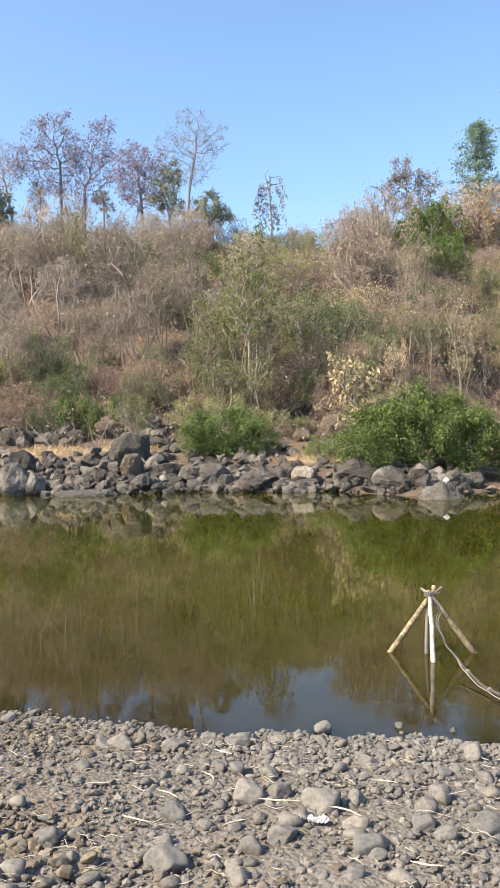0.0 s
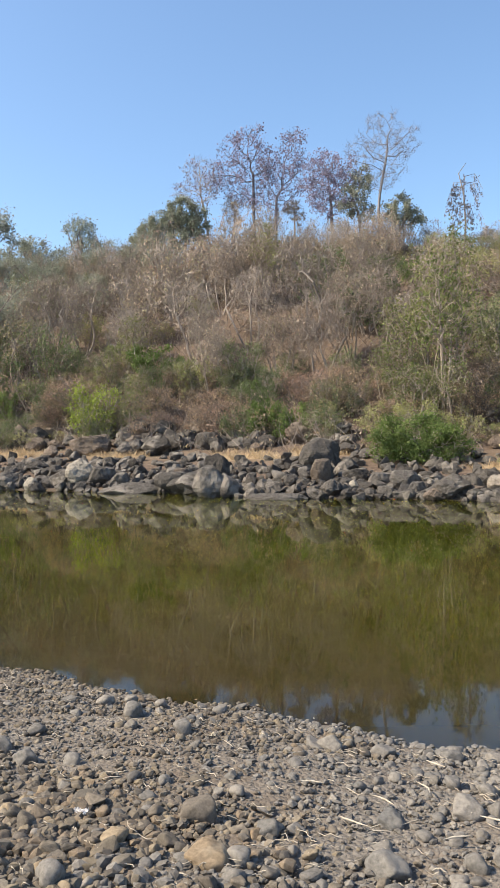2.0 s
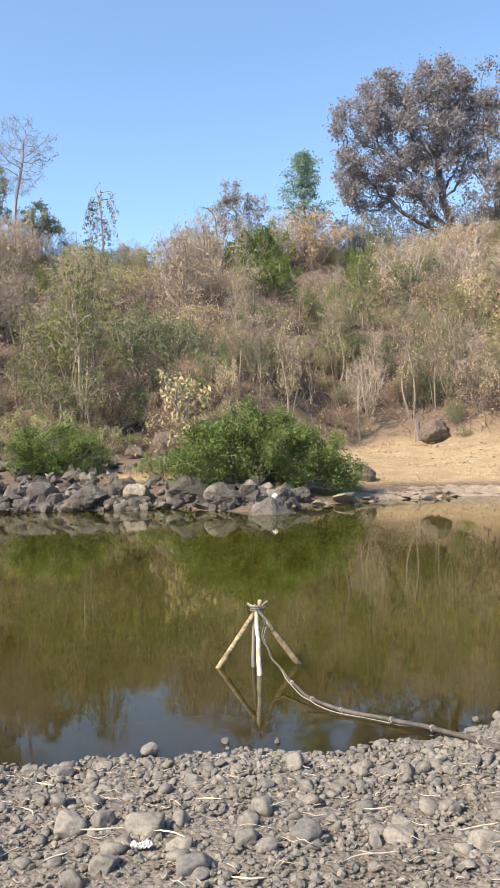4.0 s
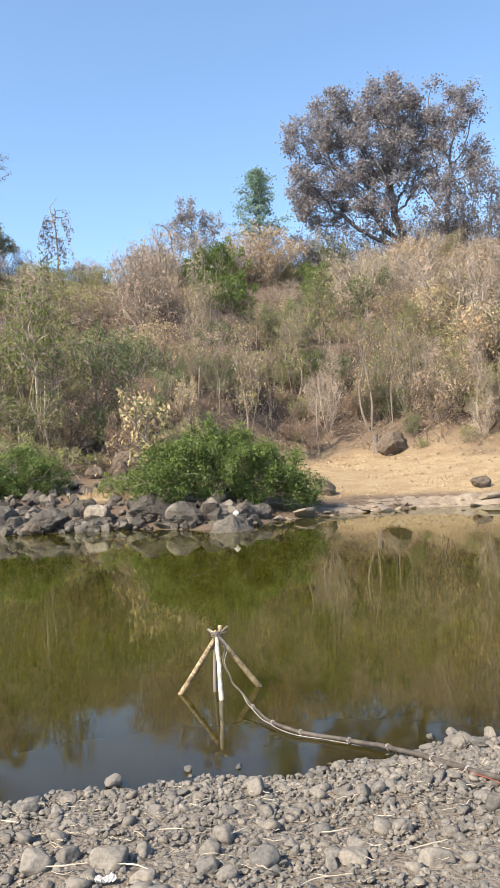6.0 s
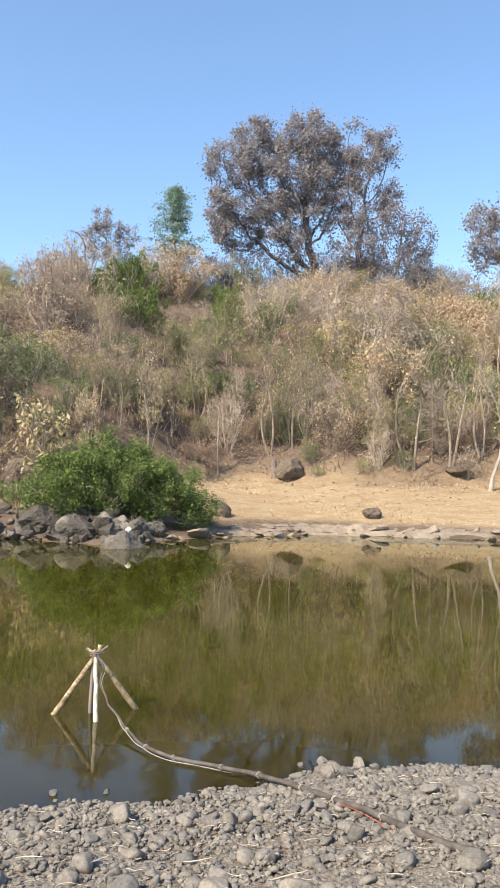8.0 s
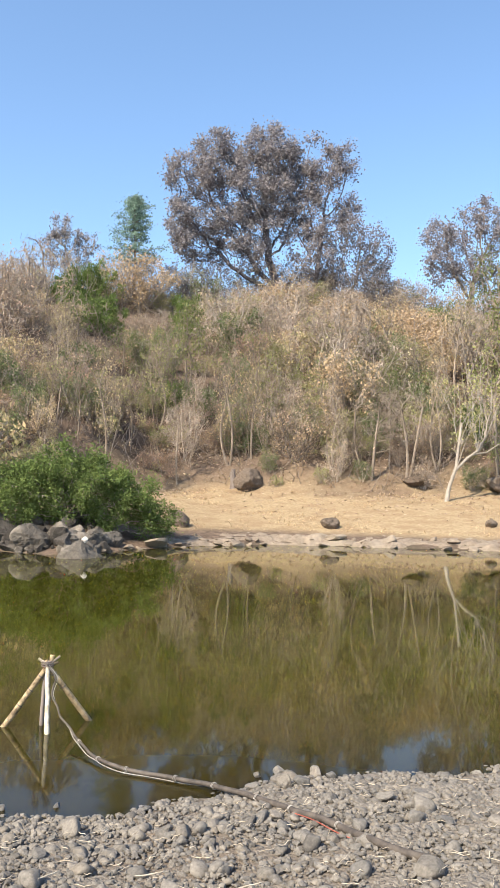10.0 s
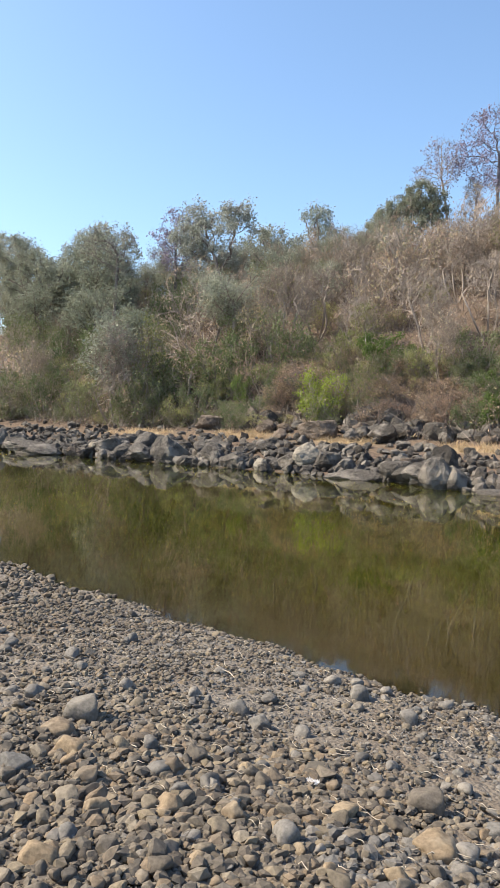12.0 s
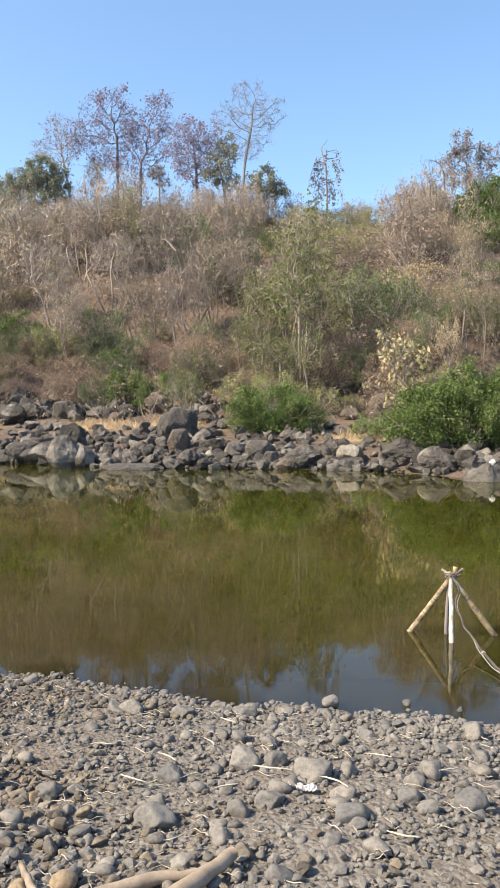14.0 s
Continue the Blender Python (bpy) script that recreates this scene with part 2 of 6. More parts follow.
DARK_BARK = bark_material("dark_bark", (0.10, 0.083, 0.075), (0.24, 0.205, 0.19))
TWIG = bark_material("dry_twigs", (0.203, 0.166, 0.143), (0.436, 0.373, 0.319))
DRY_LEAF = leaf_material("dry_leaves", (0.413, 0.281, 0.217), (0.339, 0.323, 0.185), (0.488, 0.387, 0.302), (0.297, 0.228, 0.185), (0.408, 0.302, 0.244), (0.355, 0.334, 0.196), (0.551, 0.456, 0.36), (0.371, 0.254, 0.207))
TAN_LEAF = leaf_material("tan_leaves", (0.38, 0.295, 0.18), (0.50, 0.40, 0.26), (0.35, 0.325, 0.18), (0.44, 0.335, 0.21), (0.54, 0.45, 0.31))
OLIVE_LEAF = leaf_material("olive_leaves", (0.184, 0.216, 0.0864), (0.27, 0.297, 0.119), (0.367, 0.346, 0.178), (0.227, 0.265, 0.0972))
GREEN_LEAF = leaf_material("green_leaves", (0.075, 0.12, 0.042), (0.135, 0.185, 0.063), (0.20, 0.25, 0.09))
FRESH_LEAF = leaf_material("light_green_leaves", (0.125, 0.16, 0.06), (0.19, 0.215, 0.085), (0.27, 0.265, 0.125))
DARK_LEAF = leaf_material("dark_green_leaves", (0.1, 0.136, 0.0649), (0.165, 0.195, 0.1), (0.236, 0.248, 0.142))
# Greyed, paler greens: haze over the far trees, put into the leaf colour.
HAZED_GREY_LEAF = leaf_material("hazed_grey_green_leaves", (0.218, 0.242, 0.183), (0.295, 0.313, 0.248), (0.378, 0.384, 0.319))
HAZED_PALE_LEAF = leaf_material("hazed_pale_leaves", (0.255, 0.29, 0.245), (0.33, 0.36, 0.31), (0.41, 0.42, 0.385))
TEAL_LEAF = leaf_material("blue_green_leaves", (0.18, 0.27, 0.22), (0.28, 0.37, 0.30))
YELLOW_LEAF = leaf_material("yellow_green_leaves", (0.23, 0.29, 0.055), (0.33, 0.38, 0.10))
ORANGE_LEAF = leaf_material("orange_leaves", (0.40, 0.29, 0.18), (0.49, 0.38, 0.25), (0.44, 0.32, 0.21))
BROWN_LEAF = leaf_material("dark_brown_leaves", (0.3, 0.198, 0.15), (0.396, 0.276, 0.216), (0.312, 0.258, 0.162), (0.468, 0.336, 0.264))
# Blue-grey bias in the mauve and lilac leaves is painted distance haze.
MAUVE_LEAF = leaf_material("mauve_leaves", (0.19, 0.183, 0.195), (0.30, 0.283, 0.30), (0.245, 0.237, 0.245))
HAZED_LILAC_LEAF = leaf_material("hazed_lilac_leaves", (0.225, 0.20, 0.275), (0.34, 0.305, 0.395), (0.28, 0.25, 0.335))
STRAW = leaf_material("straw", (0.42, 0.315, 0.2), (0.52, 0.415, 0.275), (0.35, 0.25, 0.155))
BAMBOO = plain_material("dry_bamboo", (0.12, 0.085, 0.05), (0.46, 0.35, 0.205), 15, 0.65, low=0.40, high=0.62)
PALE_WOOD = plain_material("bleached_wood", (0.26, 0.215, 0.16), (0.62, 0.56, 0.47), 16, 0.8, low=0.36, high=0.6)
DRIFT = plain_material("weathered_driftwood", (0.19, 0.145, 0.105), (0.34, 0.27, 0.2), 18, 0.85)
PIPE = plain_material("dusty_grey_pipe", (0.03, 0.025, 0.022), (0.12, 0.10, 0.085), 14, 0.7)
CABLE = plain_material("grey_cable", (0.16, 0.145, 0.13), (0.42, 0.39, 0.36), 30, 0.6)
RED_CABLE = plain_material("red_cable", (0.22, 0.05, 0.035), (0.36, 0.10, 0.07), 20, 0.7)
DULL_STRAW = plain_material("dull_straw", (0.30, 0.25, 0.19), (0.56, 0.49, 0.39), 24, 0.85)
WHITE_CLOTH = plain_material("white_plastic", (0.42, 0.40, 0.39), (0.62, 0.59, 0.58), 25, 0.5)


# ---- mesh helpers ----
def mesh_of(name, verts, faces, material, soft=False):
    data = bpy.data.meshes.new(name)
    data.from_pydata([tuple(v) for v in verts], [], [tuple(f) for f in faces])
    data.materials.append(material)
    if soft:
        data.polygons.foreach_set("use_smooth", [True] * len(data.polygons))
    data.update()
    return data


def arrays_mesh(name, verts, tris, material, soft=False):
    """A mesh of triangles from two arrays."""
    data = bpy.data.meshes.new(name)
    data.vertices.add(len(verts))
    data.vertices.foreach_set("co", np.asarray(verts, np.float32).ravel())
    data.loops.add(3 * len(tris))
    data.loops.foreach_set("vertex_index", np.asarray(tris, np.int32).ravel())
    data.polygons.add(len(tris))
    data.polygons.foreach_set("loop_start", np.arange(0, 3 * len(tris), 3, dtype=np.int32))
    data.polygons.foreach_set("use_smooth", [soft] * len(tris))
    data.update(calc_edges=True)
    data.validate()
    data.materials.append(material)
    return data


def part(name, data, parent, label="", where=None):
    ob = new(name, data)
    ob.parent = parent
    if where is not None:
        ob.matrix_basis = where
    return tagged(ob, label)


def tubes(lines):
    """Verts and triangles of tapering tubes: each line is (points, radii, sides)."""
    verts, tris, base = [], [], 0
    for points, radii, sides in lines:
        points, radii = np.asarray(points, float), np.asarray(radii, float)
        along = np.gradient(points, axis=0)
        along /= np.linalg.norm(along, axis=1, keepdims=True) + 1e-9
        aside = np.cross(along, (0.31, 0.52, 0.79))
        aside /= np.linalg.norm(aside, axis=1, keepdims=True) + 1e-9
        other = np.cross(along, aside)
        turn = np.arange(sides) * 2 * np.pi / sides
        ring = points[:, None] + radii[:, None, None] * (np.cos(turn)[None, :, None] * aside[:, None] + np.sin(turn)[None, :, None] * other[:, None])
        verts.append(ring.reshape(-1, 3))
        k = np.arange(sides)
        for i in range(len(points) - 1):
            a, b = base + i * sides + k, base + i * sides + (k + 1) % sides
            tris.append(np.stack([a, b, b + sides], 1))
            tris.append(np.stack([a, b + sides, a + sides], 1))
        if sides > 3:
            for start in (base, base + (len(points) - 1) * sides):
                tris.append(np.stack([np.full(sides - 2, start), start + np.arange(1, sides - 1), start + np.arange(2, sides)], 1))
        base += len(points) * sides
    return np.concatenate(verts), np.concatenate(tris)


def leaves(rng, points, size, spread, droop=0.0):
    """A pointed leaf, two triangles folded along its rib, near every point; tiny ones are half a leaf."""
    k = len(points)
    middle = np.asarray(points) + rng.normal(0, spread, (k, 3))
    rib = rng.normal(0, 1, (k, 3)) + np.array([0, 0, -droop])
    rib /= np.linalg.norm(rib, axis=1, keepdims=True)
    side = np.cross(rib, rng.normal(0, 1, (k, 3)))
    side /= np.linalg.norm(side, axis=1, keepdims=True) + 1e-9
    length = size * rng.uniform(0.6, 1.4, (k, 1))
    fold = np.cross(rib, side) * 0.15 * length
    if size < 0.16:
        verts = np.stack([middle - rib * length * 0.5 - side * length * 0.3, middle + side * length * 0.5, middle + rib * length * 0.55], 1).reshape(-1, 3)
        return verts, np.arange(3 * k).reshape(-1, 3)
    verts = np.stack([middle - rib * length * 0.5, middle + side * length * 0.3 + fold, middle + rib * length * 0.5, middle - side * length * 0.3 + fold], 1).reshape(-1, 3)
    first = 4 * np.arange(k)
    tris = np.concatenate([np.stack([first, first + 1, first + 2], 1), np.stack([first, first + 2, first + 3], 1)])
    return verts, tris


def sprays(rng, points, long, wide, spread):
    """Fine twigs fanning up and out, one sliver each, near every point."""
    k = len(points)
    foot = np.asarray(points) + rng.normal(0, spread, (k, 3))
    way = rng.normal(0, 1, (k, 3)) + np.array([0, 0, 0.3])
    way *= long * rng.uniform(0.5, 1.4, (k, 1)) / np.linalg.norm(way, axis=1, keepdims=True)
    side = np.cross(way, rng.normal(0, 1, (k, 3)))
    side *= wide / (np.linalg.norm(side, axis=1, keepdims=True) + 1e-9)
    return np.stack([foot - side, foot + side, foot + way], 1).reshape(-1, 3), np.arange(3 * k).reshape(-1, 3)


def rock_shape(seed, fineness, planes=14, softness=0.25, rough=0.06):
    """A boulder of unit radius: a ball cut by planes, then roughened."""
    rng = np.random.default_rng(seed)
    bm = bmesh.new()
    bmesh.ops.create_icosphere(bm, subdivisions=fineness, radius=1)
    way = np.array([v.co[:] for v in bm.verts])
    tris = np.array([[v.index for v in f.verts] for f in bm.faces])
    bm.free()
    normal = rng.normal(0, 1, (planes, 3))
    normal /= np.linalg.norm(normal, axis=1, keepdims=True)
    far = rng.uniform(0.62, 1.0, planes)
    reach = far / np.clip(way @ normal.T, 0.05, None)
    power = 2.5 / softness
    radius = (np.sum(reach ** -power, axis=1) + 1.15 ** -power) ** (-1 / power)
    shift = rng.uniform(0, 50, 3)
    bumps = np.array([noise.fractal(Vector(w * 2.2 + shift), 1.0, 2.0, 3) for w in way])
    chips = np.array([noise.fractal(Vector(w * 6.5 - shift), 0.8, 2.0, 2) for w in way])
    verts = way * (radius * (1 + rough * bumps + 0.35 * rough * chips))[:, None]
    return (verts - (verts.max(0) + verts.min(0)) / 2) / ((verts.max(0) - verts.min(0)) / 2), tris


def broken_rock(seed, points, bevel, cuts=0, rough=0.0):
    """An angular stone that fills the unit ball: the hull of random points with worn edges."""
    rng = np.random.default_rng(seed)
    bm = bmesh.new()
    spots = rng.normal(0, 1, (points, 3))
    spots /= np.linalg.norm(spots, axis=1, keepdims=True)
    spots *= rng.uniform(0.72, 1.0, (points, 1))
    for p in spots:
        bm.verts.new(p)
    bmesh.ops.convex_hull(bm, input=bm.verts)
    bmesh.ops.delete(bm, geom=[v for v in bm.verts if not v.link_faces], context="VERTS")
    bmesh.ops.dissolve_limit(bm, angle_limit=radians(14), verts=bm.verts, edges=bm.edges)
    if bevel:
        bmesh.ops.bevel(bm, geom=bm.edges[:], offset=bevel, offset_type="OFFSET", segments=1, profile=0.5, affect="EDGES", clamp_overlap=True)
    bmesh.ops.triangulate(bm, faces=bm.faces)
    if cuts:
        bmesh.ops.subdivide_edges(bm, edges=[e for e in bm.edges if e.calc_length() > 0.3], cuts=cuts, use_grid_fill=True)
        bmesh.ops.triangulate(bm, faces=bm.faces)
        shift = Vector(rng.uniform(0, 50, 3))
        for v in bm.verts:
            v.co *= 1 + rough * noise.fractal(v.co * 2.4 + shift, 1.0, 2.0, 4)
    bm.verts.index_update()
    verts = np.array([v.co[:] for v in bm.verts])
    tris = np.array([[v.index for v in f.verts] for f in bm.faces])
    bm.free()
    middle = (verts.max(0) + verts.min(0)) / 2
    return (verts - middle) / ((verts.max(0) - verts.min(0)) / 2), tris


# ---- plants ----
def grow(rng, start, way, length, radius, level, shape, lines, tips):
    """One branch with its side branches. shape: dict of kids, shrink, angle, up, low, bend, depth."""
    steps = 5 if level == 0 else 3 if level == 1 else 2 if level < shape["depth"] else 1
    points, p, d = [np.array(start, float)], np.array(start, float), np.array(way, float)
    for _ in range(steps):
        d = d + rng.normal(0, shape["bend"], 3) + np.array([0, 0, shape["up"] * (0.3 if level else 0.12)])
        d /= np.linalg.norm(d)
        p = p + d * length / steps
        points.append(p)
    end = 0.45 if level < shape["depth"] else 0.3
    radii = np.linspace(radius, radius * end, steps + 1)
    lines.append((points, radii, 6 if radius > 0.08 else 4 if radius > 0.03 else 3))
    if level >= shape["depth"]:
        tips += [(points[0] + points[-1]) / 2, points[-1]]
        return
    kids = shape["kids"][level]
    for i in range(kids):
        f = shape["low"][level] + (1 - shape["low"][level]) * (i + rng.uniform(0, 1)) / kids
        s = min(int(f * steps), steps - 1)
        at = points[s] + (points[s + 1] - points[s]) * (f * steps - s)
        axis = (points[s + 1] - points[s]) / np.linalg.norm(points[s + 1] - points[s])
        out = np.cross(axis, rng.normal(0, 1, 3))
        out /= np.linalg.norm(out) + 1e-9
        angle = radians(rng.uniform(*shape["angle"]))
        new_way = axis * math.cos(angle) + out * math.sin(angle)
        size = length * shape["shrink"] * rng.uniform(0.7, 1.25) * (1.15 - 0.45 * f)
        grow(rng, at, new_way, size, max(radius * (0.55 - 0.2 * f), shape["thin"]), level + 1, shape, lines, tips)
    tips.append(points[-1])


def plant(name, seed, tall, wide, bark, leaf, stems=1, tilt=0.3, kids=(6, 4), shrink=0.55, angle=(25, 60), up=0.3, low=(0.35, 0.2), bend=0.12,
          radius=0.06, thin=0.012, count=500, size=0.12, spread=0.12, droop=0.0, twigs=0, dome=False):
    """An upright plant at the origin, scaled to its height and width: an Empty with its trunk and its crown."""
    rng = np.random.default_rng(seed)
    shape = dict(kids=kids, shrink=shrink, angle=angle, up=up, low=low, bend=bend, depth=len(kids), thin=thin)
    lines, tips = [], []
    for i in range(stems):
        turn = 2 * np.pi * (i + rng.uniform(0, 0.7)) / stems
        lean = tilt * rng.uniform(0.4, 1.2)
        way = np.array([math.cos(turn) * lean, math.sin(turn) * lean, 1.0])
        foot = np.array([math.cos(turn), math.sin(turn), 0]) * (0.035 * wide if stems > 1 else 0) - np.array([0, 0, 0.12 * min(tall, 2)])
        grow(rng, foot, way / np.linalg.norm(way), rng.uniform(0.8, 1.0) * tall * (0.8 if stems > 1 else 0.85), radius, 0, shape, lines, tips)
    verts, tris = tubes(lines)
    tips = np.array(tips)
    top = np.percentile(tips[:, 2], 97)
    across = np.percentile(np.abs(tips[:, :2]), 86) * 2
    fit = np.array([wide / across, wide / across, tall / top])
    # widen the crown only, so that stems keep their thickness
    grown = np.clip(verts[:, 2:3] / top, 0, 1) ** 0.5
    verts = verts * np.concatenate([1 + (fit[:2] - 1) * grown, np.full((len(verts), 1), fit[2])], 1)
    tips = tips * np.concatenate([1 + (fit[:2] - 1) * np.clip(tips[:, 2:3] / top, 0, 1) ** 0.5, np.full((len(tips), 1), fit[2])], 1)
    if dome:
        def rounded(p):
            out = (p - (0, 0, 0.52 * tall)) / (0.56 * wide, 0.56 * wide, 0.48 * tall)
            r = np.maximum(np.linalg.norm(out, axis=1, keepdims=True), 1e-6)
            near = np.where((r > 0.75) & (p[:, 2:3] > 0.4 * tall), 0.75 + 0.4 * np.tanh((r - 0.75) / 0.4), r) / r
            return out * near * (0.56 * wide, 0.56 * wide, 0.48 * tall) + (0, 0, 0.52 * tall)
        verts, tips = rounded(verts), rounded(tips)
    if twigs:
        more, slivers = sprays(rng, tips[rng.integers(0, len(tips), twigs)], min(0.10 * tall, 0.36), 0.012, 0.12)
        tris = np.concatenate([tris, slivers + len(verts)])
        verts = np.concatenate([verts, more])
    whole = new(name)
    whole.empty_display_size = 0.3
    part("trunk" if stems == 1 else "wood", arrays_mesh(name + "_wood", verts, tris, bark), whole)
    if count:
        lush = rng.random(len(tips)) ** (2.4 if dome else 1.6)
        picked = tips[rng.choice(len(tips), count, p=lush / lush.sum())]
        part("crown", arrays_mesh(name + "_leaves", *leaves(rng, picked, size, spread, droop), leaf), whole)
    return whole


def branching(rng, goals, stems, step, girth, thin, up=0.12, wander=0.25):
    """Limbs that grow out of the stems towards the goals, thinning at each fork: tube lines and the twig ends."""
    nodes, parent = [], []
    for stem in stems:
        for i, p in enumerate(stem):
            parent.append(len(nodes) - 1 if i else -1)
            nodes.append(np.array(p, float))
    nodes = np.array(nodes)
    gap = np.linalg.norm(goals[:, None] - nodes[None], axis=2)
    nearest, gap = gap.argmin(1), gap.min(1)
    alive = gap > step
    for _ in range(120):
        if not alive.any():
            break
        at = np.unique(nearest[alive])
        pull = np.zeros((len(nodes), 3))
        way = goals[alive] - nodes[nearest[alive]]
        np.add.at(pull, nearest[alive], way / np.linalg.norm(way, axis=1, keepdims=True))
        way = pull[at] / (np.linalg.norm(pull[at], axis=1, keepdims=True) + 1e-6) + rng.normal(0, wander, (len(at), 3)) + (0, 0, up)
        fresh = nodes[at] + way * step / np.linalg.norm(way, axis=1, keepdims=True)
        first = len(nodes)
        nodes, parent = np.concatenate([nodes, fresh]), parent + list(at)
        away = np.linalg.norm(goals[:, None] - fresh[None], axis=2)
        closer = away.min(1) < gap
        nearest = np.where(closer, first + away.argmin(1), nearest)
        gap = np.minimum(gap, away.min(1))
        alive &= gap > step
    kids = [[] for _ in nodes]
    for i, p in enumerate(parent):
        if p >= 0:
            kids[p].append(i)
    tips = np.ones(len(nodes))
    for i in range(len(nodes) - 1, -1, -1):
        if kids[i]:
            tips[i] = sum(tips[k] for k in kids[i])
    power = math.log(girth / thin) / math.log(max(tips.max(), 2))
    radius = thin * tips ** power
    lines, begun = [], [(i, None) for i, p in enumerate(parent) if p < 0]
    while begun:
        i, before = begun.pop()
        chain, radii = ([nodes[before]], [radius[i]]) if before is not None else ([], [])
        while True:
            chain.append(nodes[i])
            radii.append(radius[i])
            if not kids[i]:
                break
            main = max(kids[i], key=lambda k: tips[k])
            begun += [(k, i) for k in kids[i] if k != main]
            i = main
        if len(chain) > 1:
            radii[-1] *= 0.6
            lines.append((chain, radii, 6 if radii[0] > 0.05 else 4 if radii[0] > 0.02 else 3))
    return lines, nodes[tips <= 2]


def in_lobes(rng, lobes, amount, deep):
    """Random places in the lobes (aside, height, half width, half height), more of them near the outside."""
    spots = []
    for i, (aside, h, wide, tall) in enumerate(lobes):
        k = int(np.clip(amount * wide * tall, 5, 160))
        way = rng.normal(0, 1, (k, 3))
        way *= rng.random((k, 1)) ** 0.4 / np.linalg.norm(way, axis=1, keepdims=True)
        spots.append(way * (wide, wide * deep, tall) + (aside, rng.uniform(-0.4, 0.4) * wide * deep if i else 0.0, h))
    return np.concatenate(spots)


def branched_plant(name, lobes, stems, bark, leaf, seed, girth=0.15, thin=0.014, amount=30, step=0.3, leafy=3.0, size=0.16, spread=0.12, droop=0.0, twigs=0, long=0.4, deep=0.9, up=0.12, wander=0.25):
    """A plant whose limbs fork their way from its stems into the lobes of its crown."""
    rng = np.random.default_rng(seed)
    lines, ends = branching(rng, in_lobes(rng, lobes, amount, deep), stems, step, girth, thin, up, wander)
    verts, tris = tubes(lines)
    if twigs:
        more, slivers = sprays(rng, ends[rng.integers(0, len(ends), twigs)], long, thin * 0.9, 0.05)
        tris, verts = np.concatenate([tris, slivers + len(verts)]), np.concatenate([verts, more])
    whole = new(name)
    whole.empty_display_size = 0.3
    part("trunk" if len(stems) == 1 else "wood", arrays_mesh(name + "_wood", verts, tris, bark), whole)
    if leafy:
        held = np.repeat(ends, rng.gamma(0.8, leafy / 0.8, len(ends)).astype(int), axis=0)
        part("crown", arrays_mesh(name + "_leaves", *leaves(rng, held, size, spread, droop), leaf), whole)
    return whole


def lobed_plant(name, x, y, lobes, bark, leaf, seed, girth=0.2, fork=0.4, clusters=5.0, leafy=30, size=0.2, spread=0.3, twigs=3, thin=0.015, deep=0.8, lean=1.4, droop=0.0, wider=1.0, sink=0.0):
    """A tree or bush on one trunk whose crown is made of lobes (aside, height, half width, half height)."""
    rng = np.random.default_rng(seed)
    lobes = sorted(lobes, key=lambda l: -l[1])
    top = lobes[0][1]
    trunk = [np.array([lobes[0][0] * (fork * f) ** lean, 0.12 * math.sin(3 * f), fork * top * f - 0.5 * (f == 0)]) for f in np.linspace(0, 1, 10)]
    step = min(max(0.04 * top, 0.1), 0.42)
    goals = in_lobes(rng, [(a, h, w * wider, t * wider) for a, h, w, t in lobes], clusters * 1.5, deep)
    lines, ends = branching(rng, goals, [trunk], step, girth, thin)
    verts, tris = tubes(lines)
    more, slivers = sprays(rng, ends[rng.integers(0, len(ends), twigs * len(goals))], step * 1.3, thin * 0.7, 0.05)
    whole = new(name)
    whole.empty_display_size = 0.3
    part("trunk", arrays_mesh(name + "_wood", np.concatenate([verts, more]), np.concatenate([tris, slivers + len(verts)]), bark), whole)
    if leafy:
        each = leafy * (1 + twigs) * len(goals) / 1.5 / len(ends)
        held = np.repeat(ends, rng.gamma(1.1, each / 1.1, len(ends)).astype(int), axis=0)
        part("crown", arrays_mesh(name + "_leaves", *leaves(rng, held, size, spread, droop), leaf), whole)
    whole.matrix_basis = on_ground(x, y, sink=sink)
    return whole


def bent_stems(rng, count, tall, lean):
    """Crooked stems that rise and spread from one foot."""
    stems = []
    for i in range(count):
        turn = 2 * np.pi * (i + rng.uniform(0, 0.8)) / count
        out = np.array([math.cos(turn), math.sin(turn), 0]) * lean * rng.uniform(0.3, 1.2)
        high = tall * rng.uniform(0.6, 1.1)
        sway = rng.normal(0, 0.07 * high, 3) * (1, 1, 0)
        stems.append([np.array([0, 0, -0.2]) + out * 0.1 + (out * f ** 0.8 + sway * math.sin(3.5 * f)) + np.array([0, 0, (high + 0.2) * f]) for f in np.linspace(0, 1, 8)])
    return stems


def thicket_tree(name, seed, tall, wide, bark, leaf, count, reach=0.5, **more):
    """A crooked tree or shrub of several stems with an uneven rounded head."""
    rng = np.random.default_rng(seed)
    lobes = [(0.0, 0.70 * tall, 0.36 * wide, 0.26 * tall)]
    for i in range(4):
        side = (-1) ** i * rng.uniform(0.12, 0.34) * wide
        lobes.append((side, rng.uniform(0.42, 0.78) * tall, rng.uniform(0.18, 0.3) * wide, rng.uniform(0.14, 0.22) * tall))
    return branched_plant(name, lobes, bent_stems(rng, count, reach * tall, 0.24 * wide), bark, leaf, seed, **more)


def on_ground(x, y, turn=0.0, scale=1.0, tall=1.0, sink=0.0):
    return pose(x, y, float(height(x, y)) - sink, 0, 0, turn) @ Matrix.Diagonal((scale, scale, scale * tall, 1))


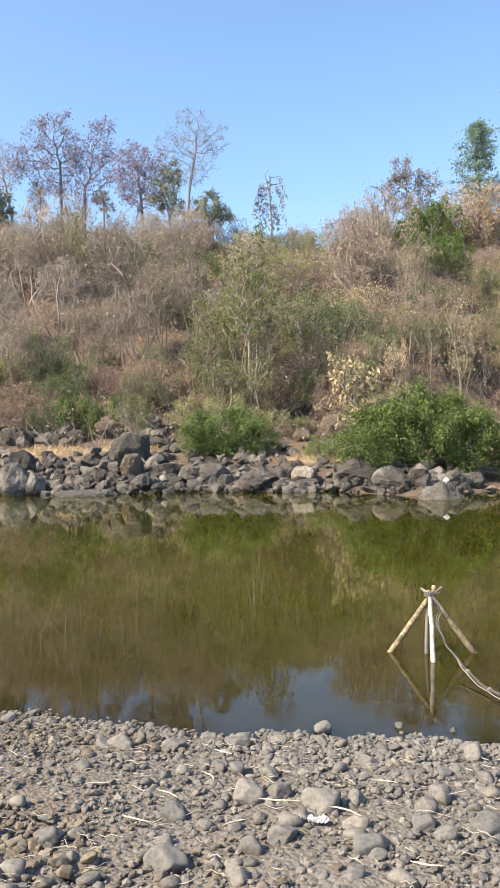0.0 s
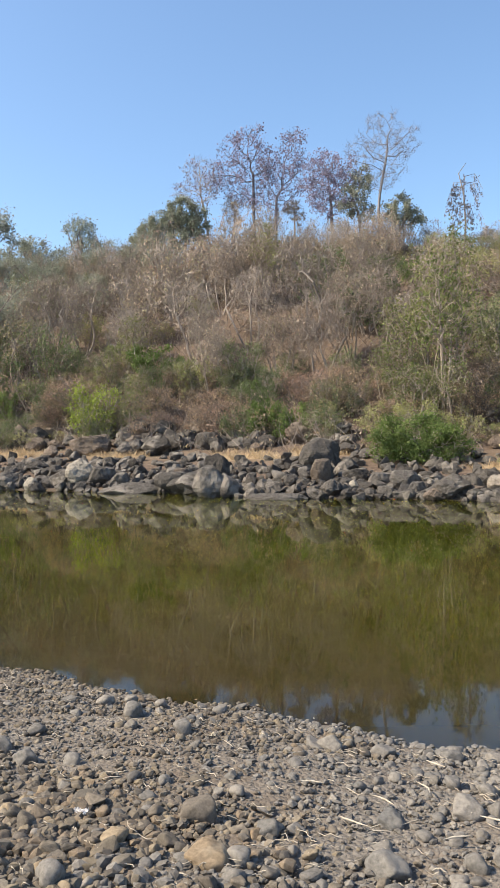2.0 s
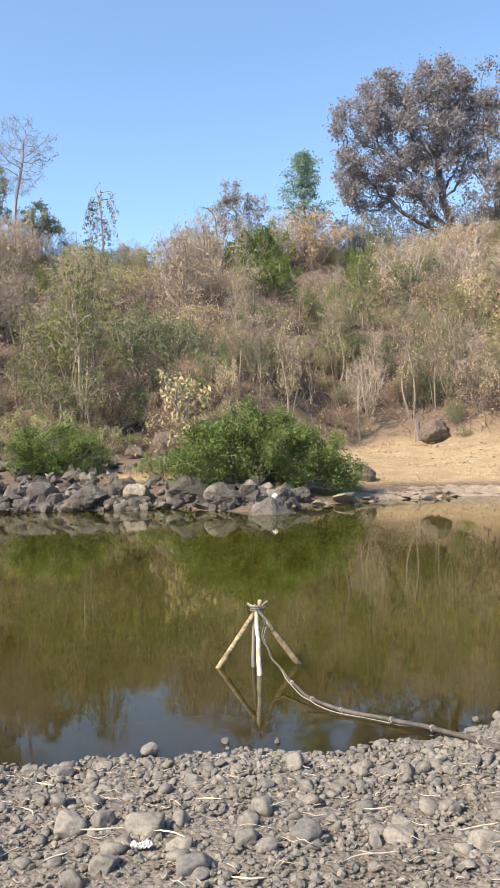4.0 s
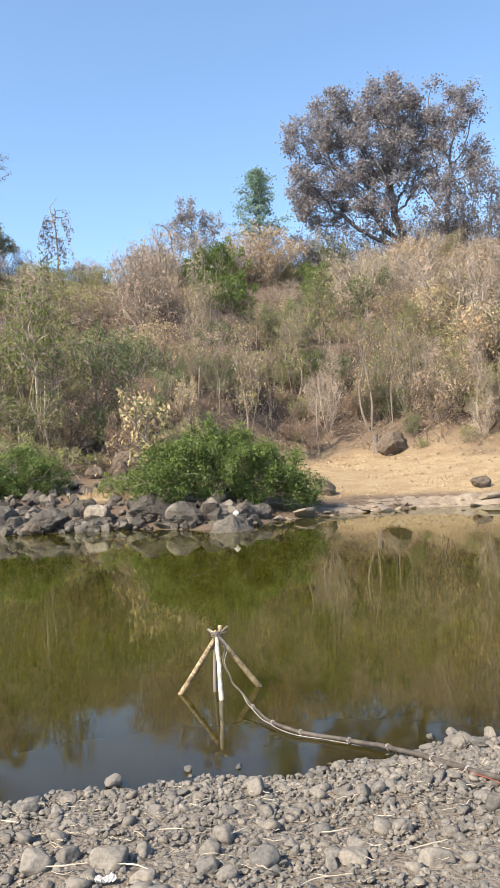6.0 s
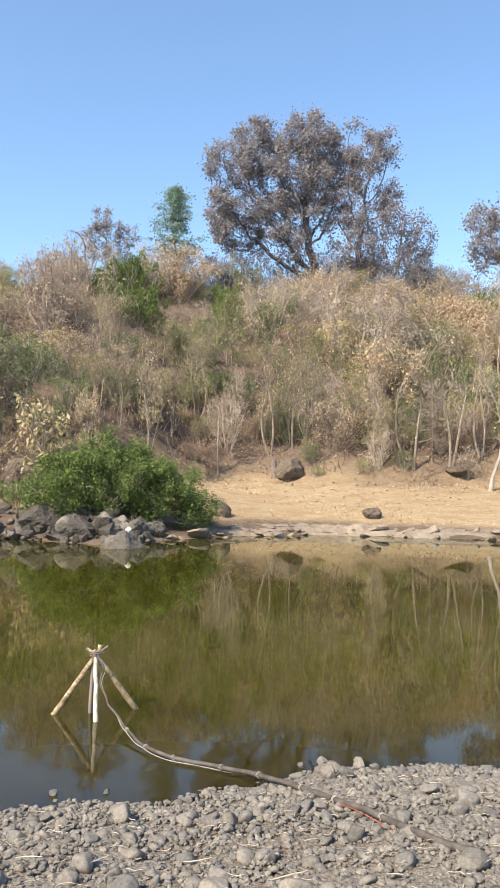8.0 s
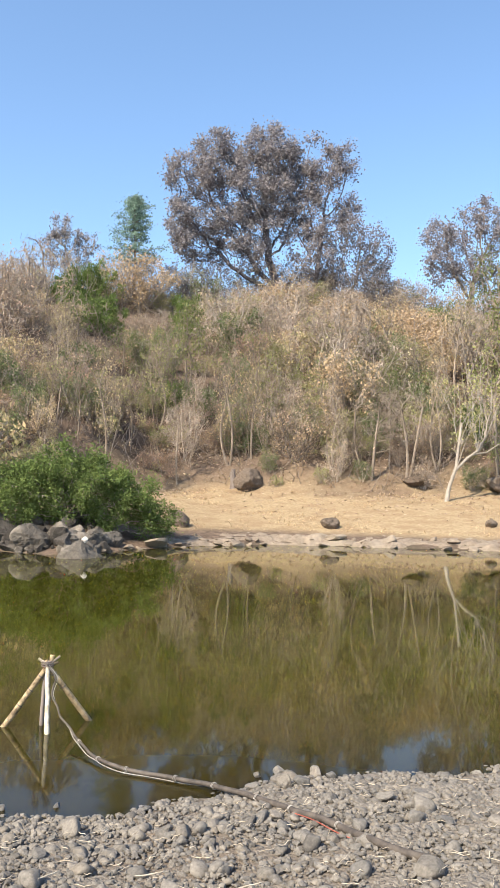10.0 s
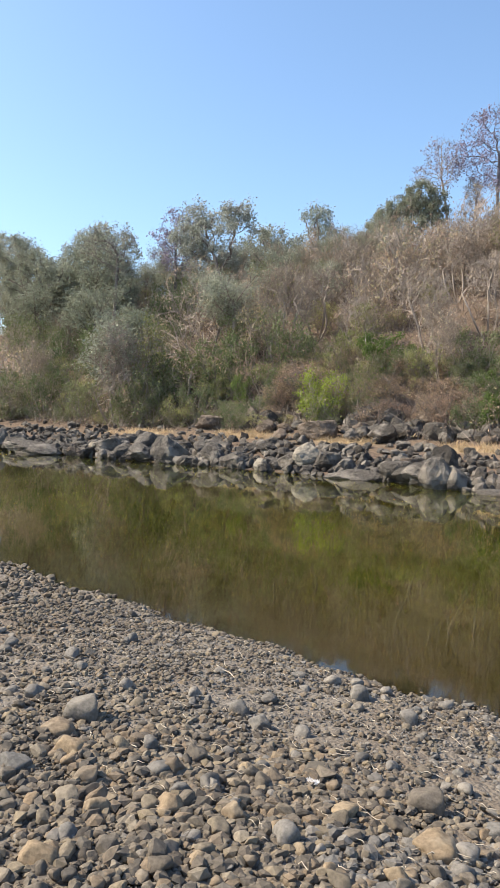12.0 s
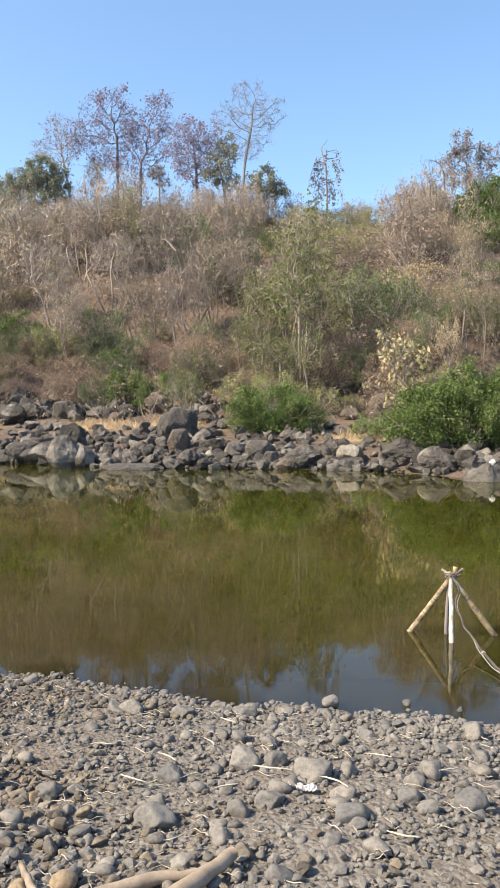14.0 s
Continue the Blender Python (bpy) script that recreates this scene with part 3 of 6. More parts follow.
# ---- ground and water ----
def build_ground():
    def steps(*runs):
        return np.concatenate([np.arange(a, b, s) for a, b, s in runs])

    xs = np.concatenate([-np.geomspace(3000, 110, 16), steps((-100, -40, 2.5), (-40, -12, 1.0), (-12, 6.5, 0.14), (6.5, 40, 0.8), (40, 100, 2.5)), np.geomspace(105, 3000, 16)])
    ys = np.concatenate([-np.geomspace(3000, 12, 16), steps((-10, 1.0, 1.0), (1.0, 6.6, 0.1), (6.6, 17, 0.8), (17, 36, 0.4), (36, 70, 0.9), (70, 110, 3)), np.geomspace(113, 3000, 14)])
    gx, gy = np.meshgrid(xs, ys)
    gz = height(gx, gy)
    rng = np.random.default_rng(4)
    gz = gz + rng.normal(0, 0.008, gz.shape) * ((gy < 8) & (gy > 0)) + rng.normal(0, 0.05, gz.shape) * (gy > 30) * (gy < 80)
    verts = np.stack([gx, gy, gz], -1).reshape(-1, 3)
    w = len(xs)
    a = (np.arange(len(ys) - 1)[:, None] * w + np.arange(w - 1)[None]).ravel()
    tris = np.concatenate([np.stack([a, a + 1, a + w + 1], 1), np.stack([a, a + w + 1, a + w], 1)])
    data = arrays_mesh("ground", verts, tris, GROUND, soft=True)
    x, y, z = verts.T
    e = y - far_shore(x)
    uneven = 1.2 * rumple(1.7 * x, 1.9 * y)
    right = smooth(5, 9, x)
    straw = right * smooth(1.2, 2.2, e + 0.4 * uneven) * (1 - smooth(9.5, 13.5, e + uneven)) + 0.15 * (1 - right) * smooth(3.2, 4.4, e + 0.5 * uneven) * (1 - smooth(5.2, 6.8, e + 0.6 * uneven))
    straw = np.maximum(straw, straw_flat(x, y))
    gravel = (y < 14) * 1.0 + 0.0 * x
    silt = 1 - smooth(-0.06, 0.03, z)
    cover = data.color_attributes.new("cover", "FLOAT_COLOR", "POINT")
    cover.data.foreach_set("color", np.stack([straw, gravel, silt, np.ones_like(x)], 1).astype(np.float32).ravel())
    tagged(new("ground", data), "cobble river beach, dry grassy bank and leaf-littered hillside", "ground", kind="structure")


build_ground()
tagged(new("water", mesh_of("water", [(-400, -120, 0), (400, -120, 0), (400, 60, 0), (-400, 60, 0)], [(0, 1, 2, 3)], WATER)),
       "still murky olive-brown river water reflecting the hill", "water", kind="structure")


# ---- boulders on the far bank ----
WHITE_STONE = stone_material("white_stone", (0.55, 0.53, 0.5), (0.62, 0.6, 0.56), pale=(0.7, 0.68, 0.64), grain_scale=20.0)
ROCKS = {}


def rock_mesh(kind, material, fine):
    key = (kind, material.name, fine)
    if key not in ROCKS:
        ROCKS[key] = arrays_mesh("boulder", *rock_shape(100 + kind, fine, 13 + kind % 5, 0.03 + 0.015 * (kind % 3), 0.09), material)
    return ROCKS[key]


def boulder(x, y, wide, tall, material=None, kind=0, turn=0.0, deep=0.8, sink=0.15, label="dark weathered basalt boulder at the water's edge", tilt=0.0):
    ob = new("boulder", rock_mesh(kind, material or BASALT, 4 if wide > 0.5 else 3))
    z = max(float(height(x, y)), -0.25)
    ob.matrix_basis = pose(x, y, z + tall * (0.5 - sink), tilt, 0, turn) @ Matrix.Diagonal((wide * 0.52, wide * 0.52 * deep, tall * 0.56, 1))
    return tagged(ob, label, "boulder", "boulders on the far bank")


rng = np.random.default_rng(11)
# the ones that stand out: x, y, width, height, shape, turn
for x, y, wide, tall, kind, turn in [
    (-8.86, 23.4, 1.3, 1.25, 4, 60), (-8.3, 23.5, 0.85, 0.85, 1, 300), (-10.9, 24.9, 1.25, 0.75, 5, 20), (-6.0, 26.6, 1.45, 1.15, 7, 20),
    (-5.5, 25.2, 0.62, 0.8, 6, 30), (-4.9, 26.1, 0.9, 0.55, 2, 80), (-4.45, 25.1, 0.78, 0.5, 3, 10), (-5.0, 23.6, 0.85, 0.55, 8, 140),
    (-3.6, 24.7, 0.78, 0.5, 9, 0), (-2.8, 24.6, 0.95, 0.6, 5, 200), (-2.35, 23.8, 0.62, 0.45, 10, 40), (-1.45, 23.5, 1.2, 0.75, 0, 140),
    (-0.7, 23.8, 0.6, 0.65, 6, 30), (1.7, 23.3, 1.3, 0.85, 11, 15), (2.55, 21.9, 1.1, 0.75, 2, 200), (3.35, 21.8, 0.66, 0.5, 3, 250),
]:
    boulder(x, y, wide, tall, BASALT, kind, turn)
# dark rocks farther along the shore
for x, y, wide, tall, kind, turn in [
    (4.4, 22.1, 0.7, 0.5, 1, 30), (4.9, 22.4, 0.8, 0.45, 6, 80),
    (-9.9, 24.5, 1.8, 0.8, 2, 10), (-9.4, 25.4, 1.0, 1.2, 6, 70), (-21.9, 25.7, 1.6, 1.25, 4, 30), (-23.5, 25.7, 1.35, 0.85, 8, 0), (-26.1, 26.5, 1.6, 0.9, 3, 50),
    (-15.8, 26.0, 1.5, 0.7, 5, 120), (-14.2, 25.9, 1.0, 0.8, 9, 20), (-13.3, 25.6, 0.85, 0.6, 10, 80), (-30.2, 25.6, 3.2, 0.8, 1, 5), (-18.4, 25.6, 1.2, 0.7, 0, 200),
]:
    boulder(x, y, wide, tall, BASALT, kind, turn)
# half buried in the slope behind the grass
for x, y, wide, tall, kind, turn in [
    (-8.1, 32.0, 1.2, 1.0, 0, 10), (-10.0, 33.0, 1.2, 0.7, 4, 60), (-15.3, 34.0, 1.3, 0.9, 7, 30), (-14.4, 31.3, 1.35, 0.85, 2, 0), (-13.8, 33.4, 1.2, 0.8, 5, 90),
    (-17.7, 31.3, 1.8, 1.0, 3, 20), (-16.3, 34.1, 1.8, 1.0, 8, 70), (-16.8, 33.4, 1.2, 0.9, 1, 45), (-23.2, 34.1, 1.3, 1.0, 6, 0), (-24.9, 32.5, 1.5, 0.9, 9, 15), (-12.2, 32.0, 1.3, 0.8, 10, 15),
]:
    boulder(x, y, wide, tall, BASALT if kind % 3 else BROWN_ROCK, kind, turn, label="dark boulder half buried in the slope above the grass")
pile_rng = np.random.default_rng(44)
for i in range(58):
    x = pile_rng.normal(-14.8, 1.5) if i < 42 else pile_rng.uniform(-28, -3)
    y = pile_rng.uniform(31.2, 35.2) if i < 42 else float(far_shore(x)) + pile_rng.uniform(6.4, 9.0)
    wide = pile_rng.uniform(0.45, 1.15)
    boulder(x, y, wide, wide * pile_rng.uniform(0.55, 0.85), BROWN_ROCK if i % 4 == 0 else BASALT, int(pile_rng.integers(0, 12)), pile_rng.uniform(0, 360), label="dark boulder in a pile at the foot of the slope", tilt=pile_rng.uniform(-25, 25))
boulder(-5.6, 25.0, 0.78, 0.85, BROWN_ROCK, 5, 40, label="rounded brown boulder among dark basalt")
boulder(0.12, 23.9, 0.95, 0.66, PALE_ROCK, 0, 70, label="pale tan slab leaning on dark boulders", tilt=25)
peak_verts, peak_tris = rock_shape(140, 4, 9, 0.06, 0.16)
peak_verts = peak_verts * np.stack([np.clip(0.62 - 0.62 * peak_verts[:, 2], 0.12, 1.3)] * 2 + [np.ones(len(peak_verts))], 1) * (0.78, 0.5, 0.36)
peak_verts[:, 0] += 0.25 * np.clip(peak_verts[:, 2], 0, 1)
peak = new("boulder", arrays_mesh("boulder", peak_verts, peak_tris, GREY_ROCK, soft=True))
peak.location = (3.6, 20.1, 0.16)
tagged(peak, "flat grey pointed rock standing in the water", "boulder", "boulders on the far bank")
boulder(3.75, 20.1, 0.16, 0.17, WHITE_STONE, 2, 0, label="small white stone perched on a grey rock", sink=-2.6)
boulder(-6.5, 22.75, 1.9, 0.4, BASALT, 5, 4, deep=0.45, sink=0.4, label="long low rock slab at the waterline")
boulder(-12.4, 24.6, 2.2, 0.6, BASALT, 2, 8, deep=0.5, sink=0.35, label="broad low rock slab sloping into the water")
boulder(13.5, 34.0, 1.6, 1.05, BROWN_ROCK, 7, 20, sink=0.2, label="dark brown boulder below the dry slope")
stump = new("tree_stump", arrays_mesh("tree_stump", *tubes([([(0, 0, -0.2), (0.02, 0, 0.3), (-0.03, 0.02, 0.75), (0.02, 0.0, 0.95)], [0.2, 0.15, 0.13, 0.09], 9)]), DARK_BARK))
stump.location = (12.75, 34.0, float(height(12.75, 34.0)))
tagged(stump, "broken dark tree stump beside a boulder", "stump")
boulder(7.9, 25.9, 0.85, 0.62, BROWN_ROCK, 4, 0, label="brown boulder on the tan bank")
boulder(13.4, 25.2, 0.85, 0.42, BROWN_ROCK, 6, 60, label="low brown stone on the tan bank")
boulder(19.1, 23.4, 0.45, 0.35, BROWN_ROCK, 0, 0, label="small brown stone on the tan bank")
boulder(24.3, 29.6, 1.3, 0.9, BROWN_ROCK, 3, 0, label="brown boulder beside a white tree")
boulder(20.9, 31.2, 1.5, 0.6, BROWN_ROCK, 2, 50, sink=0.4, label="brown outcrop below the dry slope")


def rock_shelf(name, x0, x1, wide, rise, material, seed):
    """A low uneven shelf of rock along the far waterline."""
    rng = np.random.default_rng(seed)
    u, v = np.linspace(x0, x1, int((x1 - x0) * 12)), np.linspace(0, 1, 24)
    gx, gv = np.meshgrid(u, v)
    reach = wide * (0.75 + 0.45 * np.sin(0.9 * u + seed) * np.sin(0.37 * u) + 0.15 * np.sin(2.7 * u))
    gy = far_shore(gx) - 0.2 + gv * reach + 0.12 * np.sin(2.1 * gx) * (1 - gv)
    bumpy = np.array([[noise.fractal(Vector((a * 1.1, b * 2.6, seed)), 1.0, 2.0, 4) for a, b in zip(r, q)] for r, q in zip(gx, gy)])
    ledge = 2.4 * gv + 0.9 * bumpy
    edge = np.sin(np.pi * np.clip((u - x0) / (x1 - x0), 0, 1)) ** 0.3
    gz = -0.12 + (rise + 0.15 + 0.10 * bumpy) * smooth(0, 0.16, gv) * edge + 0.10 * (ledge - np.sin(2 * np.pi * ledge) / 6.6) * smooth(0.1, 0.2, gv) - (0.1 + 0.5 * gv) * smooth(0.7, 1, gv) + rng.normal(0, 0.008, gx.shape)
    gz = np.where(gv > 0.2, np.maximum(gz, height(gx, gy) - 0.25 * smooth(0.5, 1, gv) + 0.02 * bumpy), gz)
    a = (np.arange(len(v) - 1)[:, None] * len(u) + np.arange(len(u) - 1)[None]).ravel()
    w = len(u)
    return new(name, arrays_mesh(name, np.stack([gx, gy, gz], -1).reshape(-1, 3), np.concatenate([np.stack([a, a + 1, a + w + 1], 1), np.stack([a, a + w + 1, a + w], 1)]), material, soft=True))


tagged(rock_shelf("rock_shelf", 6.6, 15.5, 2.6, 0.06, SHELF_ROCK, 3), "flat layered grey rock shelf along the waterline", "rock shelf")
tagged(rock_shelf("rock_shelf", 14.5, 30, 3.2, 0.12, SHELF_ROCK, 5), "pale flat rock shelf sloping into the water", "rock shelf")

# the jumble between them
placed = 0
while placed < 190:
    x = rng.uniform(-44, 2.4)
    e = abs(rng.normal(0, 1.35)) + 0.02
    y = float(far_shore(x)) + e
    if e > 6 or straw_flat(x, y) > 0.3:
        continue
    wide = rng.lognormal(-0.8, 0.52) * (1.0 + 0.012 * max(0, -x - 10))
    wide = min(wide, 0.55 if x > -11 else 1.3)
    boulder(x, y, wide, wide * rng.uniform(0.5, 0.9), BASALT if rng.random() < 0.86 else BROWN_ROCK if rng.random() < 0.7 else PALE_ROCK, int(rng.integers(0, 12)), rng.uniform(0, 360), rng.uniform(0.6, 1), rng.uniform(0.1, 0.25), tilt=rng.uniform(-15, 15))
    placed += 1
for _ in range(52):
    x = rng.uniform(-24, -3) if rng.random() < 0.8 else rng.uniform(-44, 2)
    y = float(far_shore(x)) + rng.uniform(5.2, 9.2)
    wide = min(1.2, rng.lognormal(-0.5, 0.4))
    if straw_flat(x, y) > 0.3:
        continue
    boulder(x, y, wide, wide * rng.uniform(0.5, 0.9), BROWN_ROCK if rng.random() < 0.4 else BASALT, int(rng.integers(0, 12)), rng.uniform(0, 360), label="dark boulder half buried in the slope above the grass", tilt=rng.uniform(-20, 20))


boulder(-19.4, 61.6, 1.6, 1.1, BROWN_ROCK, 1, 0, label="dark boulder at the foot of a ridge tree")
boulder(-7.0, 59.2, 2.0, 1.2, BROWN_ROCK, 4, 30, label="dark boulder beside a bare ridge tree")
for _ in range(26):
    x, y = rng.uniform(-7, 3.5), rng.uniform(29.0, 33.5)
    wide = rng.lognormal(-0.7, 0.4)
    boulder(x, y, wide, wide * rng.uniform(0.5, 0.9), BROWN_ROCK if rng.random() < 0.5 else BASALT, int(rng.integers(0, 12)), rng.uniform(0, 360), label="dark boulder half buried in leaf litter on the slope", tilt=rng.uniform(-20, 20))


def scatter_stones(name, spots, sizes, material, seed, flat=0.62, bevel=0.0, lift=0.0, soft=False, worn=0, corners=10, sharp=0.12):
    """Many small stones in one mesh."""
    rng = np.random.default_rng(seed)
    shapes = [rock_shape(300 + seed + i, worn, 12 + i % 4, sharp, 0.10) if worn else broken_rock(300 + seed + i, corners + i % 5, bevel) for i in range(9)]
    verts, tris, base = [], [], 0
    ground = height(spots[:, 0], spots[:, 1])
    for (x, y), size, z in zip(spots, sizes, ground):
        v, f = shapes[int(rng.integers(0, 9))]
        a = rng.uniform(0, 2 * np.pi)
        turn = np.array(Euler((rng.uniform(-0.5, 0.5), rng.uniform(-0.5, 0.5), a)).to_matrix())
        v = (v * (size * rng.uniform(0.4, 0.62), size * rng.uniform(0.35, 0.5), size * 0.5 * flat)) @ turn.T
        verts.append(v + (x, y, z + size * 0.5 * flat * rng.uniform(0.3, 0.75 + lift)))
        tris.append(f + base)
        base += len(v)
    return new(name, arrays_mesh(name, np.concatenate(verts), np.concatenate(tris), material, soft=soft))


k = 3000
x = rng.uniform(-44, 5.5, k)
x = np.where((x > 4.6) & (rng.random(k) < 0.75), x - 20, x)
spots = np.stack([x, far_shore(x) + np.abs(rng.normal(0, 2.8, k)) - 0.1], 1)
spots = spots[straw_flat(spots[:, 0], spots[:, 1]) < 0.3]
sizes = np.minimum(rng.lognormal(-1.3, 0.5, len(spots)), 0.5)
blocky = rng.random(len(spots)) < 0.62
tagged(scatter_stones("bank_rubble", spots[~blocky], sizes[~blocky], BASALT, 3, flat=0.75, worn=2, sharp=0.05), "dark rounded basalt rubble between the boulders", "rubble", kind="stuff")
tagged(scatter_stones("broken_rubble", spots[blocky], sizes[blocky], BASALT, 33, flat=0.8, bevel=0.05, corners=9), "dark angular basalt blocks between the boulders", "rubble", kind="stuff")


k = 110
x = rng.uniform(5.2, 27, k)
spots = np.stack([x, far_shore(x) + np.abs(rng.normal(0, 0.45, k)) - 0.15], 1)
tagged(scatter_stones("shelf_stones", spots, rng.lognormal(-1.35, 0.5, k), SHELF_ROCK, 27, flat=0.34, worn=2), "flat broken stones along the edge of the rock shelf", "stones", kind="stuff")


# ---- plants on the far bank ----
def kind_of(name, label, category, group, makers):
    """Builds a few plants of a kind and returns a function that sets out copies of them in turn."""
    first, used = [tagged(m(), label, category, group) for m in makers], [False] * len(makers)
    turn_no = [0]

    def put(x, y, turn, scale, tall=1.0):
        i = turn_no[0] % len(first)
        turn_no[0] += 1
        m = on_ground(x, y, turn, scale, tall)
        if used[i]:
            return copy_thing(first[i], m)
        first[i].matrix_basis, used[i] = m, True
        return first[i]

    return put


DRY = dict(stems=6, tilt=0.6, kids=(6, 4), shrink=0.5, angle=(28, 70), up=0.12, low=(0.06, 0.1), radius=0.03, thin=0.011, spread=0.16, size=0.10)
dry_shrub = kind_of("dry_shrub", "leafless grey-brown twiggy shrub with a few dry leaves", "shrub", "dry shrubs on the hillside",
                    [lambda s=s, c=c: plant("dry_shrub", s, 3.0, 3.0, TWIG, DRY_LEAF, count=c, twigs=480, dome=True, **{**DRY, "thin": 0.014, "size": 0.10}) for s, c in ((1, 1300), (2, 600), (3, 1100), (4, 450), (5, 850))])
twig_tree = kind_of("twig_tree", "many-stemmed grey-brown thicket tree, almost leafless", "tree", "thicket trees on the hillside",
                    [lambda s=s, l=l: thicket_tree("twig_tree", s, 4.6, 4.2, SLIM_BARK if s % 2 else TWIG, DRY_LEAF, 4, girth=0.055, thin=0.011, amount=110, step=0.24, leafy=l, size=0.095, spread=0.16, twigs=2200, long=0.36, wander=0.3) for s, l in ((401, 2.4), (402, 1.2), (403, 3.6), (404, 1.8))])
bare_sapling = kind_of("bare_sapling", "bare pale-stemmed sapling with crooked upright branches", "tree", "bare saplings on the hillside",
                       [lambda s=s: thicket_tree("bare_sapling", s, 5.0, 2.9, SLIM_BARK, DRY_LEAF, 2, reach=0.62, girth=0.075, thin=0.012, amount=70, step=0.26, leafy=0.4, size=0.09, spread=0.10, twigs=700, long=0.4, up=0.25) for s in (91, 92, 93)])
tan_shrub = kind_of("tan_shrub", "dry tan-leaved shrub on the slope", "shrub", "tan shrubs on the hillside",
                    [lambda s=s: plant("tan_shrub", s, 2.8, 3.0, TWIG, TAN_LEAF, count=1700, twigs=300, dome=True, **{**DRY, "size": 0.115, "spread": 0.13}) for s in (11, 12, 13)])
olive_shrub = kind_of("olive_shrub", "olive-green leafy shrub on the slope", "shrub", "olive shrubs on the hillside",
                      [lambda s=s: plant("olive_shrub", s, 3.2, 3.0, GREY_BARK, OLIVE_LEAF, count=2000, twigs=200, dome=True, **{**DRY, "spread": 0.15, "size": 0.12}) for s in (21, 22, 23)])
green_bush = kind_of("green_bush", "dense bright green bush near the water", "bush", "green bushes on the bank",
                     [lambda s=s: plant("green_bush", s, 2.2, 3.0, GREY_BARK, GREEN_LEAF, count=3400, dome=True, **{**DRY, "tilt": 0.8, "spread": 0.13, "size": 0.125}) for s in (31, 32, 33)])
dark_shrub = kind_of("dark_shrub", "dark green shrub on the slope", "shrub", "dark shrubs on the hillside",
                     [lambda s=s: plant("dark_shrub", s, 3.0, 3.0, GREY_BARK, DARK_LEAF, count=2000, twigs=150, dome=True, **{**DRY, "spread": 0.16, "size": 0.12}) for s in (41, 42)])
orange_shrub = kind_of("orange_shrub", "shrub with dry orange leaves", "shrub", "orange shrubs on the hillside",
                       [lambda s=s: plant("orange_shrub", s, 2.6, 2.8, TWIG, ORANGE_LEAF, count=2600, twigs=300, dome=True, **{**DRY, "size": 0.095}) for s in (51, 52)])
brown_shrub = kind_of("brown_shrub", "dense dark brown twiggy shrub at the foot of the slope", "shrub", "brown shrubs on the hillside",
                      [lambda s=s: plant("brown_shrub", s, 2.8, 2.8, DARK_BARK, BROWN_LEAF, count=1700, twigs=700, dome=True, **{**DRY, "size": 0.10, "spread": 0.17}) for s in (302, 303, 304)])
yellow_shrub = kind_of("yellow_shrub", "small yellow-green shrub at the foot of the slope", "shrub", "yellow-green shrubs on the bank",
                       [lambda s=s: plant("yellow_shrub", s, 2.5, 2.5, GREY_BARK, YELLOW_LEAF, count=2900, dome=True, **DRY) for s in (61,)])
SLIM = dict(stems=1, tilt=0.12, kids=(9, 4, 3), shrink=0.42, angle=(25, 60), up=0.35, low=(0.35, 0.25, 0.2), bend=0.1, radius=0.075, thin=0.012, size=0.10, spread=0.14)
slim_tree = kind_of("slim_tree", "slender pale-stemmed tree with sparse dry leaves", "tree", "slender trees on the hillside",
                    [lambda s=s: thicket_tree("slim_tree", s, 5.4, 3.0, SLIM_BARK, TAN_LEAF if s % 2 else OLIVE_LEAF, 2, reach=0.6, girth=0.075, thin=0.012, amount=90, step=0.26, leafy=4.0, size=0.10, spread=0.17, twigs=600, up=0.2) for s in (71, 72, 73)])
grey_tree = kind_of("grey_tree", "tall grey-green woodland tree with a rounded crown", "tree", "woodland trees",
                    [lambda s=s: plant("grey_tree", s, 7.5, 5.0, DARK_BARK, HAZED_GREY_LEAF, count=4300, **{**SLIM, "kids": (9, 5, 3), "shrink": 0.5, "low": (0.3, 0.2, 0.2), "radius": 0.10, "size": 0.155, "spread": 0.36}) for s in (81, 82, 83)])

airy_tree = kind_of("airy_tree", "slender airy tree with light green leaves", "tree", "airy green trees on the slope",
                    [lambda s=s: thicket_tree("airy_tree", s, 5.4, 3.2, SLIM_BARK, FRESH_LEAF, 3, reach=0.55, girth=0.06, thin=0.011, amount=100, step=0.25, leafy=5.5, size=0.105, spread=0.2, twigs=300, up=0.15) for s in (85, 86, 87)])

# plants that stand out: x, y, scale, height
rng = np.random.default_rng(6)
FEATURES = []


def set_out(put, rows):
    for x, y, scale, tall in rows:
        put(x, y, rng.uniform(0, 360), scale, tall)
        FEATURES.append((x, y, 1.2 * scale, 7.0 if put is green_bush else 4.5))


